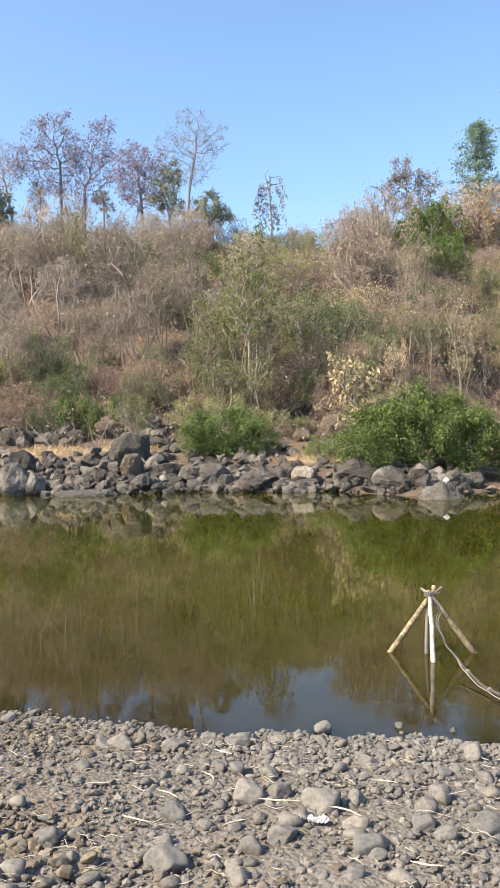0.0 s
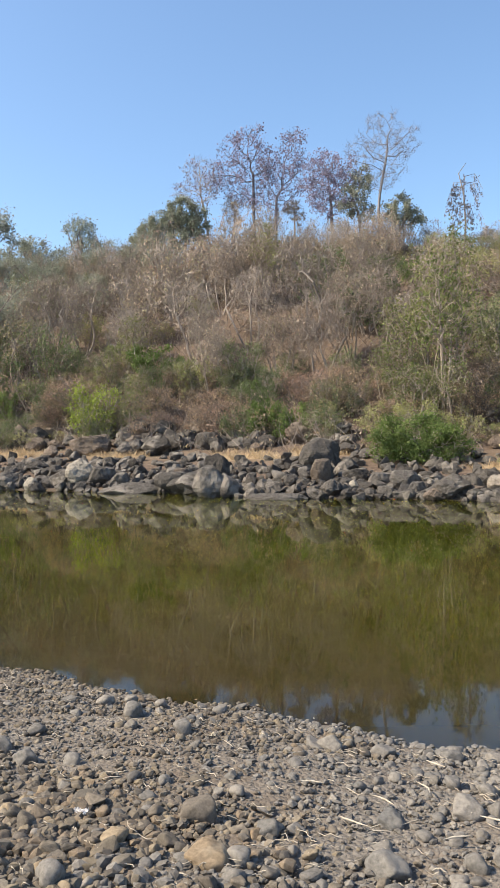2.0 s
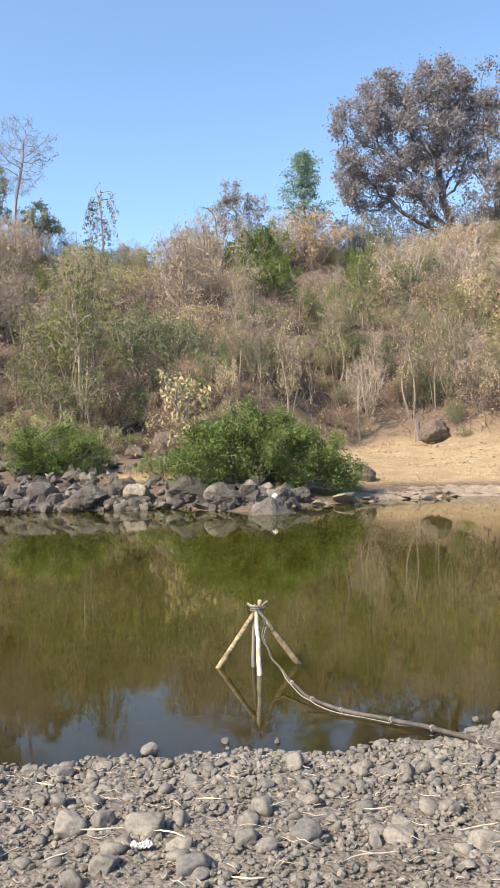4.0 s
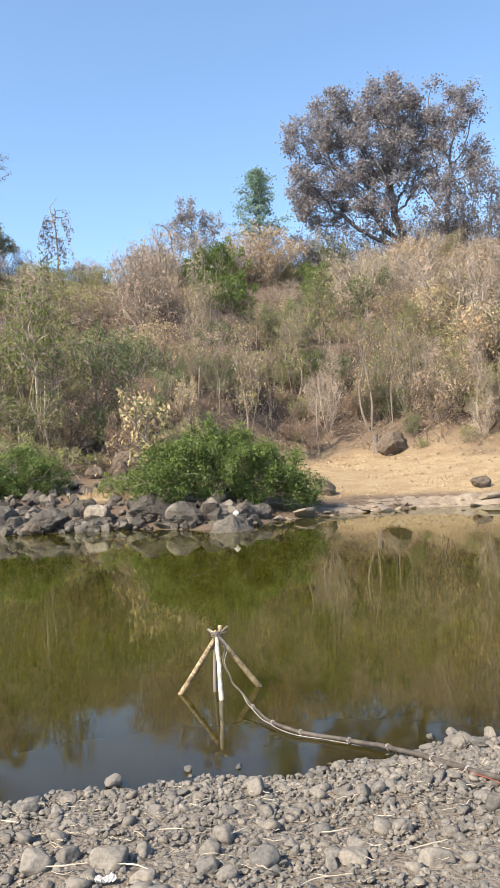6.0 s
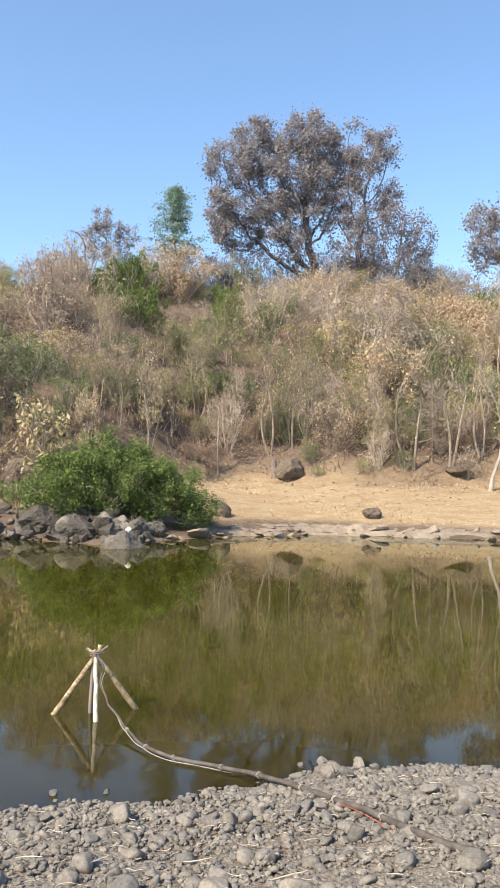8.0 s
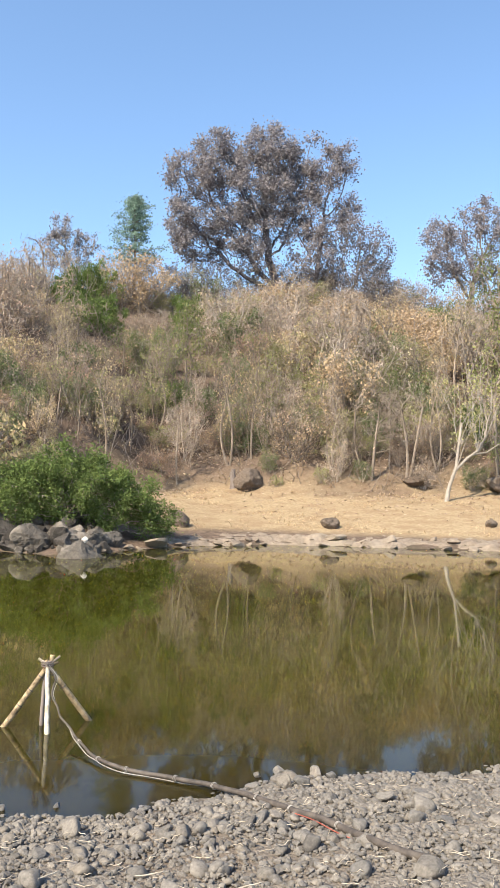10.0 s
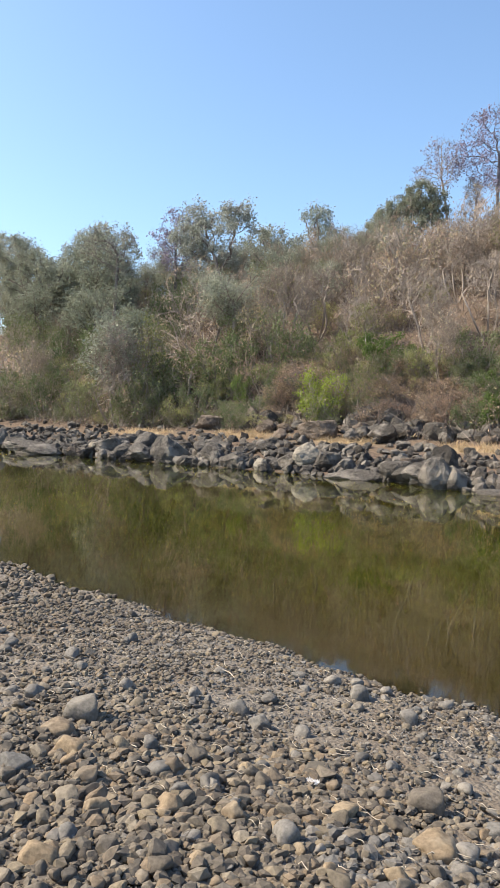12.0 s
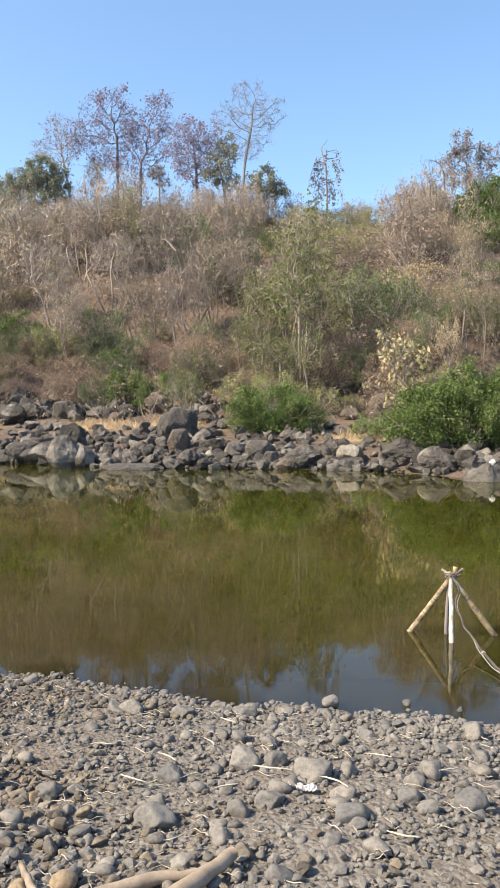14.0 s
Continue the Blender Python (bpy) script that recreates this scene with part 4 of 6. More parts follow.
set_out(airy_tree, [(-3.4, 31.4, 0.8, 0.8), (-1.9, 31.6, 0.75, 0.85), (-2.6, 33.6, 1.05, 1.2), (-4.3, 34.8, 1.0, 1.2), (-3.6, 32.6, 1.0, 1.2), (-2.1, 32.4, 0.95, 1.15), (-4.7, 33.2, 0.85, 1.2), (-3.1, 35.0, 1.2, 1.1), (-1.6, 34.6, 0.95, 1.15), (-4.4, 37.0, 1.1, 1.1), (-2.6, 37.4, 1.1, 1.1), (-14.0, 47.0, 0.9, 0.9), (-12.6, 48.5, 0.9, 0.8), (-16.8, 35.0, 0.8, 0.9), (24.9, 30.3, 1.3, 0.9), (-17.8, 36.1, 1.0, 0.6), (-39.4, 35.5, 1.4, 0.6),
                    (-28.7, 35.3, 1.1, 0.5), (-23.7, 35.8, 1.1, 0.65), (9.3, 44.0, 0.9, 1.0), (12.6, 41.5, 0.9, 1.0), (17.5, 40.5, 0.95, 0.9), (22.8, 37.0, 0.9, 1.0)])
set_out(green_bush, [(-9.8, 33.0, 0.6, 1.3), (-8.7, 32.5, 0.5, 1.5), (-17.7, 38.0, 0.85, 1.1), (-5.6, 51.6, 0.9, 1.1), (7.6, 52.4, 1.2, 1.25), (9.0, 50.6, 1.15, 1.1), (10.2, 53.0, 1.1, 1.2), (8.8, 56.0, 1.4, 1.2), (9.8, 57.2, 1.2, 1.2), (7.6, 56.8, 1.1, 1.1), (15.2, 52.5, 1.0, 1.1), (16.3, 55.0, 0.88, 1.3), (11.8, 40.8, 0.7, 1.4),
                     (-11.4, 36.2, 0.8, 0.9), (38.0, 54.0, 1.2, 1.2), (25.5, 33.5, 1.0, 1.2), (31.5, 38.0, 1.1, 1.2)])
set_out(dark_shrub, [(0.2, 37.2, 0.85, 1.2), (1.7, 36.1, 0.8, 1.1), (-11.5, 37.3, 0.58, 0.9), (-10.3, 39.5, 0.61, 0.8), (1.0, 38.6, 0.9, 1.2), (2.3, 37.0, 0.6, 1.2), (3.4, 35.7, 0.67, 0.7), (10.1, 40.4, 0.62, 1.0), (-26.5, 36.8, 0.95, 1.25),
                     (-52.4, 42.9, 1.5, 1.0), (-49.0, 41.5, 1.3, 1.0), (-45.5, 42.0, 1.2, 1.0), (-38.3, 41.9, 1.2, 0.9), (-36.0, 42.5, 1.0, 0.9), (-39.6, 46.4, 1.3, 1.0), (-42.5, 46.5, 1.2, 1.0), (15.5, 42.5, 0.8, 0.9), (26.0, 32.5, 1.0, 1.0)])
set_out(olive_shrub, [(-3.0, 30.8, 0.6, 0.9), (-4.4, 31.4, 0.6, 0.9), (-1.4, 30.9, 0.5, 0.9), (37.0, 55.0, 1.2, 1.15), (40.5, 53.5, 1.2, 1.1), (44.5, 54.0, 1.3, 1.1), (-0.9, 38.1, 0.6, 1.2), (2.9, 35.3, 0.66, 0.85), (-15.0, 37.1, 1.2, 1.3), (-3.9, 56.8, 1.2, 1.05), (1.4, 58.0, 1.2, 0.8), (16.8, 41.9, 0.94, 0.8), (18.3, 37.3, 0.88, 0.7), (0.7, 50.6, 1.2, 0.9), (15.2, 46.0, 1.1, 0.8),
                      (22.0, 57.0, 1.1, 1.15), (15.2, 57.6, 1.1, 0.9), (17.4, 57.4, 1.0, 1.0), (19.4, 57.8, 1.05, 1.0), (26.4, 57.0, 0.9, 1.0), (33.0, 56.0, 1.0, 0.9), (25.3, 29.3, 1.2, 1.3), (-18.6, 46.9, 1.0, 0.8), (-20.0, 45.0, 0.9, 0.9), (-0.6, 54.0, 1.0, 0.8), (3.0, 58.0, 0.9, 0.8), (4.2, 55.5, 0.9, 0.8)])
set_out(twig_tree, [(-13.7, 36.7, 0.77, 1.25), (-13.7, 43.0, 1.1, 1.0), (-10.6, 38.0, 0.85, 1.25), (-8.4, 37.6, 0.9, 1.3), (-7.0, 38.3, 1.0, 1.2), (-10.5, 43.4, 1.1, 1.05), (-13.5, 54.2, 1.0, 0.87), (-10.2, 53.7, 1.05, 0.8),
                    (-15.3, 39.7, 1.0, 0.85), (-25.0, 43.8, 1.15, 0.85), (-30.9, 49.0, 1.3, 0.7), (-16.5, 41.0, 0.95, 1.0), (-6.0, 41.5, 0.95, 1.0)])
set_out(dry_shrub, [(35.0, 56.0, 1.1, 1.1), (39.0, 55.5, 1.2, 1.2), (42.5, 55.0, 1.2, 1.2), (47.0, 55.0, 1.2, 1.2), (0.4, 46.8, 1.3, 0.6), (2.9, 44.7, 1.15, 0.75)])
set_out(tan_shrub, [(4.6, 46.1, 0.5, 1.7), (3.8, 31.8, 0.37, 1.9), (5.2, 56.5, 0.75, 1.2), (6.0, 47.5, 0.6, 1.5)])
set_out(orange_shrub, [(24.6, 56.6, 1.0, 1.15), (27.6, 53.0, 1.3, 0.8), (30.0, 49.6, 1.4, 0.7), (29.2, 54.5, 1.0, 0.8), (11.9, 57.8, 1.25, 1.2), (13.4, 57.2, 1.2, 1.2), (-35.5, 53.0, 0.9, 1.1), (34.0, 46.5, 1.3, 0.8)])
set_out(brown_shrub, [(5.0, 57.5, 0.8, 0.8), (16.0, 34.4, 0.95, 1.0), (-6.8, 33.6, 0.8, 0.9), (-1.0, 33.0, 0.7, 0.9), (0.6, 34.0, 0.8, 0.8), (-8.0, 35.2, 0.9, 0.9), (-13.0, 35.4, 0.9, 0.9), (-21.0, 35.4, 0.9, 0.9)])
set_out(yellow_shrub, [(-18.9, 33.8, 0.95, 1.15)])
set_out(slim_tree, [(6.6, 33.1, 0.65, 1.6), (10.4, 39.6, 0.77, 1.15), (13.2, 35.8, 0.76, 1.4), (14.3, 35.8, 0.77, 1.4), (4.6, 34.6, 0.62, 1.1), (22.4, 31.7, 0.78, 1.2), (17.6, 32.6, 0.7, 0.9), (8.6, 37.6, 0.7, 1.2)])
set_out(bare_sapling, [(10.4, 35.3, 0.54, 1.5), (17.5, 33.2, 0.69, 1.3), (20.5, 31.4, 0.93, 1.1), (20.1, 32.4, 0.94, 1.05), (5.6, 34.7, 0.59, 1.3), (18.9, 32.0, 1.0, 0.95), (15.8, 37.6, 0.8, 1.1), (12.2, 38.4, 0.7, 1.2)])
for name, x, y, lobes, label, seed in [
    ("riverside_bush", 3.7, 23.5, [(-1.3, 0.8, 1.1, 0.9), (-0.3, 1.4, 0.9, 0.75), (0.4, 1.75, 0.55, 0.5), (-0.9, 1.5, 0.5, 0.45), (0.9, 1.1, 1.0, 0.75), (1.7, 1.0, 0.6, 0.5), (2.2, 0.6, 0.9, 0.6), (-2.0, 0.6, 0.7, 0.6), (0.1, 0.5, 1.4, 0.6), (2.9, 0.1, 0.6, 0.5), (-1.6, 1.3, 0.4, 0.4), (1.6, 0.2, 1.0, 0.5), (2.4, -0.1, 0.6, 0.4), (-0.2, 2.15, 0.16, 0.4), (0.0, 2.1, 0.18, 0.35), (-0.7, 1.95, 0.2, 0.3), (1.2, 1.75, 0.2, 0.3), (-1.9, 1.3, 0.2, 0.3), (2.6, 1.1, 0.22, 0.3), (0.8, 2.0, 0.15, 0.3)], "broad bright green leafy bush overhanging the water", 331),
    ("riverside_bush", -2.7, 27.5, [(-0.8, 0.9, 0.9, 0.7), (0.4, 1.0, 1.0, 0.7), (1.3, 0.6, 0.6, 0.6), (-1.2, 0.35, 0.5, 0.4), (0.0, 0.4, 1.2, 0.5)], "low green leafy bush behind the boulders", 332),
]:
    tagged(lobed_plant(name, x, y, lobes, GREY_BARK, GREEN_LEAF, seed, girth=0.05, fork=0.25, clusters=70, leafy=24, size=0.066, spread=0.13, droop=0.4, twigs=3, thin=0.006, deep=0.75, wider=1.06), label, "bush", "green bushes on the bank")
for x, y, scale, tall in [(0.9, 26.4, 0.5, 0.8), (2.2, 26.4, 0.6, 1.0), (-25.2, 35.8, 0.8, 1.2)]:
    green_bush(x, y, rng.uniform(0, 360), scale, tall)

large_leaved = plant("large_leaved_shrub", 301, 2.9, 1.6, GREY_BARK, TAN_LEAF, stems=3, tilt=0.25, kids=(6, 3), shrink=0.35, angle=(30, 70), up=0.2, low=(0.2, 0.2), radius=0.04, count=520, size=0.2, spread=0.16, droop=1.0)
large_leaved.matrix_basis = on_ground(1.9, 28.8)
tagged(large_leaved, "shrub with large dry tan leaves behind a green bush", "shrub")
# the hillside thicket: patches of one kind (x, y, half width, half depth) in the dry mix
rng = np.random.default_rng(5)
PATCHES = [
    (airy_tree, [(-4.0, 37.8, 2.9, 4.8), (-3.4, 31.2, 2.3, 4.3), (34.6, 41.7, 2.6, 5.1), (-29.4, 36.1, 2.6, 3.1), (-18.7, 37.7, 1.8, 2.2)]),
    (olive_shrub, [(-2.0, 42.5, 1.9, 4.5), (-16.7, 41.3, 2.6, 4.2), (-17.8, 38.6, 1.8, 2.7), (-4.2, 56.9, 2.8, 5.1), (-5.7, 49.2, 1.8, 3.2), (1.3, 56.1, 2.5, 4.0), (17.1, 42.5, 2.1, 3.6), (20.6, 56.9, 2.4, 5.1), (17.9, 36.5, 1.8, 1.6), (35.3, 48.4, 2.7, 8.4), (-21.5, 41.7, 2.7, 4.5)]),
    (dark_shrub, [(0.7, 38.4, 2.3, 4.6), (0.0, 34.3, 1.3, 2.0), (-10.5, 37.7, 1.8, 2.6), (9.7, 38.7, 1.5, 1.7), (-25.0, 37.5, 2.4, 2.4), (-44.1, 46.9, 5.0, 7.3)]),
    (green_bush, [(8.3, 51.0, 2.4, 4.5), (14.9, 52.1, 1.6, 2.5)]),
    (orange_shrub, [(24.1, 55.9, 1.9, 6.1), (26.0, 49.2, 2.5, 4.9), (28.4, 44.9, 2.8, 5.0)]),
    (tan_shrub, [(3.4, 39.1, 1.7, 3.2), (14.4, 44.1, 1.7, 3.1)]),
]


def taken(x, y):
    return any((abs(x - gx * y / gy) < half + 0.5 and 0 < gy - y < guard) or math.hypot(x - gx, y - gy) < half for gx, gy, half, guard in FEATURES)


for row in np.arange(30.5, 65, 1.85):
    for col in np.arange(-1.2 * row - 2, 0.93 * row + 2, 2.0):
        x, y = col + rng.uniform(-1.2, 1.2), row + rng.uniform(-1.1, 1.1)
        e = y - float(far_shore(x))
        if e < (6.8 if x < 5 else 14.3) + rng.uniform(-0.5, 1):
            continue
        clearing = -6.5 < x < 3 and y < 36.5
        if taken(x, y):
            continue
        patch = float(rumple(0.8 * x + 7, 0.8 * y))
        if x < -27:
            mix = [(dry_shrub, 0.24), (twig_tree, 0.16), (tan_shrub, 0.05), (bare_sapling, 0.10), (olive_shrub, 0.10), (dark_shrub, 0.17), (grey_tree, 0.18)]
        elif x < 5:
            mix = [(dry_shrub, 0.24), (twig_tree, 0.30), (brown_shrub, 0.12), (bare_sapling, 0.09), (slim_tree, 0.05), (olive_shrub, 0.14), (dark_shrub, 0.06)]
        else:
            mix = [(dry_shrub, 0.13), (twig_tree, 0.19), (tan_shrub, 0.06), (brown_shrub, 0.14), (bare_sapling, 0.06), (orange_shrub, 0.07), (slim_tree, 0.14), (airy_tree, 0.08), (olive_shrub, 0.10), (dark_shrub, 0.03)]
        draw, chosen = min(0.999, max(0.0, rng.random() + 0.12 * patch)), mix[0][0]
        for put, share in mix:
            if draw < share:
                chosen = put
                break
            draw -= share
        for put, spots in PATCHES:
            if rng.random() < 0.72 and any(math.hypot((x - px) / rx, (y - py) / ry) < 1 for px, py, rx, ry in spots):
                chosen = put
        low = 0.85 if y > 56 else 0.95 if y > 50 else 1.0
        if y > 56 and chosen in (olive_shrub, tan_shrub) and x > -27:
            low = 0.7
        if y > 47 and chosen in (slim_tree, bare_sapling, airy_tree):
            chosen = olive_shrub if chosen is airy_tree else dry_shrub
        if y > 52 and chosen is twig_tree:
            chosen, low = dry_shrub, 0.7
        if 5 < x and y < 54:
            low *= 1.2 if y < 44 else 0.95
        if -6 < x < 12 and y > 51 and chosen in (dry_shrub, tan_shrub, slim_tree, orange_shrub):
            draw = rng.random()
            chosen, low = (olive_shrub if draw < 0.35 else dark_shrub if draw < 0.55 else dry_shrub), 0.7
        if x < -27:
            low = 0.75 if y > 46 else 1.0
            if chosen is grey_tree and y > 46:
                low = 0.55
        if clearing:
            chosen, low = (dark_shrub if rng.random() < 0.4 else airy_tree if x < -1.5 else dry_shrub), 0.55
        turn, scale, tall = rng.uniform(0, 360), rng.uniform(0.7, 1.25) * low, rng.uniform(0.75, 1.3) * (0.72 if chosen is bare_sapling else 1.0)
        chosen(x, y, turn, scale, min(tall, 0.9 / scale) if chosen is grey_tree else min(tall, 0.85 / scale) if chosen is twig_tree and y > 42 else tall)


for _ in range(36):
    x = rng.uniform(-52, -26)
    y = float(far_shore(x)) + rng.uniform(7.0, 13)
    (olive_shrub if rng.random() < 0.45 else dark_shrub)(x, y, rng.uniform(0, 360), rng.uniform(0.75, 1.1), rng.uniform(0.9, 1.2))


for x, y, scale in [(-50, 55, 0.85), (-46.5, 57, 0.8), (-43.5, 58.5, 0.75), (-37, 57.5, 0.75), (-35, 55, 0.8), (-30.5, 58, 0.6), (-54, 52, 0.9), (-33.5, 50.5, 0.8), (-58, 50, 0.95), (-31, 60, 0.5), (-29.5, 59, 0.5), (-27.5, 60.5, 0.45), (-26, 59, 0.5), (-22.5, 60.5, 0.45), (-21.5, 59, 0.4), (-33, 58.5, 0.55), (-35.5, 59.5, 0.6), (-39.5, 57, 0.7)]:
    grey_tree(x, y, rng.uniform(0, 360), scale, rng.uniform(0.8, 1.0))


for _ in range(44):
    x = rng.uniform(6, 30)
    y = float(far_shore(x)) + rng.uniform(11.6, 16.5)
    draw = rng.random()
    (olive_shrub if draw < 0.25 else dark_shrub if draw < 0.4 else brown_shrub if draw < 0.7 else dry_shrub)(x, y, rng.uniform(0, 360), rng.uniform(0.25, 0.5), rng.uniform(0.8, 1.2))
for _ in range(95):
    x = rng.uniform(5, 26)
    y = float(far_shore(x)) + rng.uniform(13.2, 18.5)
    draw = rng.random()
    (olive_shrub if draw < 0.3 else dark_shrub if draw < 0.45 else brown_shrub if draw < 0.72 else airy_tree if draw < 0.88 else dry_shrub)(x, y, rng.uniform(0, 360), rng.uniform(0.45, 0.75), rng.uniform(0.8, 1.15))
for _ in range(48):
    x = rng.uniform(-46, -15)
    y = float(far_shore(x)) + rng.uniform(7.0, 9.5)
    draw = rng.random()
    (olive_shrub if draw < 0.3 else dark_shrub if draw < 0.75 else airy_tree)(x, y, rng.uniform(0, 360), rng.uniform(0.35, 0.55), rng.uniform(0.7, 1.0))
for _ in range(170):
    x = rng.uniform(-24, 4)
    y = float(far_shore(x)) + rng.uniform(8.4, 14.0)
    draw = rng.random()
    (olive_shrub if draw < 0.2 else dark_shrub if draw < 0.4 else brown_shrub)(x, y, rng.uniform(0, 360), rng.uniform(0.4, 0.7), rng.uniform(0.8, 1.1))


for _ in range(120):
    x = rng.uniform(5.5, 36)
    y = float(far_shore(x)) + rng.uniform(14.5, 24)
    draw = rng.random()
    if taken(x, y):
        continue
    (airy_tree if draw < 0.2 else slim_tree if draw < 0.36 else brown_shrub if draw < 0.62 else olive_shrub if draw < 0.8 else dark_shrub)(x, y, rng.uniform(0, 360), rng.uniform(0.6, 0.95), rng.uniform(0.8, 1.15))
for _ in range(70):
    x, y = rng.uniform(12, 38), rng.uniform(54.5, 58.5)
    draw = rng.random()
    if taken(x, y):
        continue
    (twig_tree if draw < 0.3 else olive_shrub if draw < 0.5 else orange_shrub if draw < 0.62 else airy_tree if draw < 0.76 else dry_shrub)(x, y, rng.uniform(0, 360), rng.uniform(0.55, 0.85), rng.uniform(0.75, 1.05))
for _ in range(26):
    x, y = rng.uniform(-44, -26), rng.uniform(57, 61)
    (grey_tree if rng.random() < 0.6 else twig_tree)(x, y, rng.uniform(0, 360), rng.uniform(0.5, 0.72), rng.uniform(0.8, 1.0))
for _ in range(34):
    x, y = rng.uniform(-66, -30), rng.uniform(50, 60)
    draw = rng.random()
    (grey_tree if draw < 0.35 else olive_shrub if draw < 0.6 else dark_shrub)(x, y, rng.uniform(0, 360), rng.uniform(0.55, 0.8) if draw < 0.35 else rng.uniform(0.9, 1.3), 1.0)
for _ in range(110):
    x = rng.uniform(-32, 46)
    y = rng.uniform(57.5, 62.5)
    draw = rng.random()
    (dry_shrub if draw < 0.38 else olive_shrub if draw < 0.65 else tan_shrub if draw < 0.8 else dark_shrub)(x, y, rng.uniform(0, 360), rng.uniform(0.45, 0.8), rng.uniform(0.7, 1.0))


def brushwood(name, spots, seed, twig, leaf):
    """A tangle of thin twigs and dry leaves between the shrubs: wood and leaves in two meshes."""
    rng = np.random.default_rng(seed)
    foot = np.stack([spots[:, 0], spots[:, 1], height(spots[:, 0], spots[:, 1]) - 0.05], 1)
    k = len(foot)
    way = np.concatenate([rng.normal(0, 0.75, (k, 2)), rng.uniform(0.6, 1.0, (k, 1))], 1)
    long = rng.uniform(0.6, 1.8, (k, 1))
    mid = foot + way * long * 0.5 + rng.normal(0, 0.08, (k, 3))
    top = foot + way * long + rng.normal(0, 0.2, (k, 3))
    turn = np.arange(3) * 2 * np.pi / 3
    ring = np.stack([np.cos(turn), np.sin(turn), 0 * turn], 1)
    verts = np.stack([p[:, None] + r * ring[None] for p, r in ((foot, 0.022), (mid, 0.015), (top, 0.006))], 1).reshape(-1, 3)
    b = 9 * np.arange(k)[:, None]
    tris = np.concatenate([np.stack([b[:, 0] + 3 * s + i, b[:, 0] + 3 * s + j, b[:, 0] + 3 * s + 3 + (j if half else i)], 1) if half else np.stack([b[:, 0] + 3 * s + i, b[:, 0] + 3 * s + 3 + j, b[:, 0] + 3 * s + 3 + i], 1)
                           for s in (0, 1) for i, j in ((0, 1), (1, 2), (2, 0)) for half in (True, False)])
    wood = new(name, arrays_mesh(name, verts, tris, twig))
    pick = rng.integers(0, k, 3 * k)
    f = rng.uniform(0.0, 1, (3 * k, 1))
    fallen = new("brush_leaves", arrays_mesh("brush_leaves", *leaves(rng, foot[pick] + (top - foot)[pick] * f, 0.10, 0.12), leaf))
    return wood, fallen


k = 13000
y = rng.uniform(29, 65, k)
x = rng.uniform(-1.2, 0.93, k) * y
keep = y - far_shore(x) > np.where(x < 5, 6.6, 11.6)
wood, fallen = brushwood("brushwood", np.stack([x, y], 1)[keep], 77, TWIG, DRY_LEAF)
tagged(wood, "tangled dry grey-brown twigs across the hillside", "brushwood", kind="stuff")
tagged(fallen, "curled dry brown leaves clinging to the twigs", "leaves", kind="stuff")


# ---- trees along the ridge ----
def ridge_tree(name, x, y, tall, wide, bark, leaf, label, seed, sink=0.0, **more):
    tree = plant(name, seed, tall, wide, bark, leaf, **more)
    tree.matrix_basis = on_ground(x, y, 0, sink=sink)
    return tagged(tree, label, "tree", "trees along the ridge")


def ridge_lobes(name, x, y, lobes, bark, leaf, label, seed, **more):
    return tagged(lobed_plant(name, x, y, lobes, bark, leaf, seed, **more), label, "tree", "trees along the ridge")


TALL = dict(stems=1, tilt=0.06, kids=(8, 6, 5), shrink=0.6, angle=(22, 52), up=0.16, low=(0.38, 0.25, 0.2), bend=0.1, radius=0.15, thin=0.018, size=0.17, spread=0.13)


def ridge_open(name, x, y, lobes, rise, bark, leaf, label, seed, lean=0.0, **more):
    """A tree with an open crown and a trunk that shows right up into it."""
    bow = np.random.default_rng(seed + 50).normal(0, 0.12, 2)
    trunk = [np.array([lean * f ** 1.3 + bow[0] * math.sin(4 * f), bow[1] * math.sin(3 * f), rise * f - 0.4 * (f == 0)]) for f in np.linspace(0, 1, 16)]
    tree = branched_plant(name, lobes, [trunk], bark, leaf, seed, **{**OPEN, **more})
    tree.matrix_basis = on_ground(x, y, sink=0.45)
    return tagged(tree, label, "tree", "trees along the ridge")


OPEN = dict(girth=0.125, thin=0.012, amount=75, step=0.34, leafy=7.0, size=0.18, spread=0.2, twigs=1300, long=0.5, up=0.15, wander=0.25)
ridge_open("ridge_tree", -19.4, 62, [(-0.6, 10.9, 1.8, 1.6), (-1.8, 9.3, 1.8, 1.7), (0.7, 9.3, 1.5, 1.8), (-0.5, 7.4, 2.2, 1.5), (-3.0, 8.3, 1.1, 1.0), (0.0, 6.2, 1.6, 0.8)], 8.4, HAZY_BARK, HAZED_LILAC_LEAF, "tall dark tree with sparse haze-tinted mauve leaves on the ridge", 701)
ridge_open("ridge_tree", -17.6, 62, [(1.7, 10.6, 1.2, 1.3), (1.2, 9.0, 1.5, 1.5), (-0.4, 8.8, 1.1, 1.5), (0.7, 7.2, 1.7, 1.2), (0.2, 5.8, 1.2, 0.8)], 6.2, HAZY_BARK, HAZED_LILAC_LEAF, "tall dark forked tree with sparse haze-tinted mauve leaves on the ridge", 702, lean=0.2)
# Ridge trees in grey bark are lightened this way in place of distance haze.
ridge_open("ridge_tree", -22.9, 62, [(-1.3, 9.2, 1.8, 1.3), (-2.9, 7.8, 1.2, 1.0), (-0.6, 7.6, 1.4, 1.3), (-1.4, 6.4, 1.0, 0.8)], 7.0, GREY_BARK, HAZED_LILAC_LEAF, "pale nearly bare tree on the ridge", 703, lean=-1.2, girth=0.09, leafy=3.5, thin=0.011)
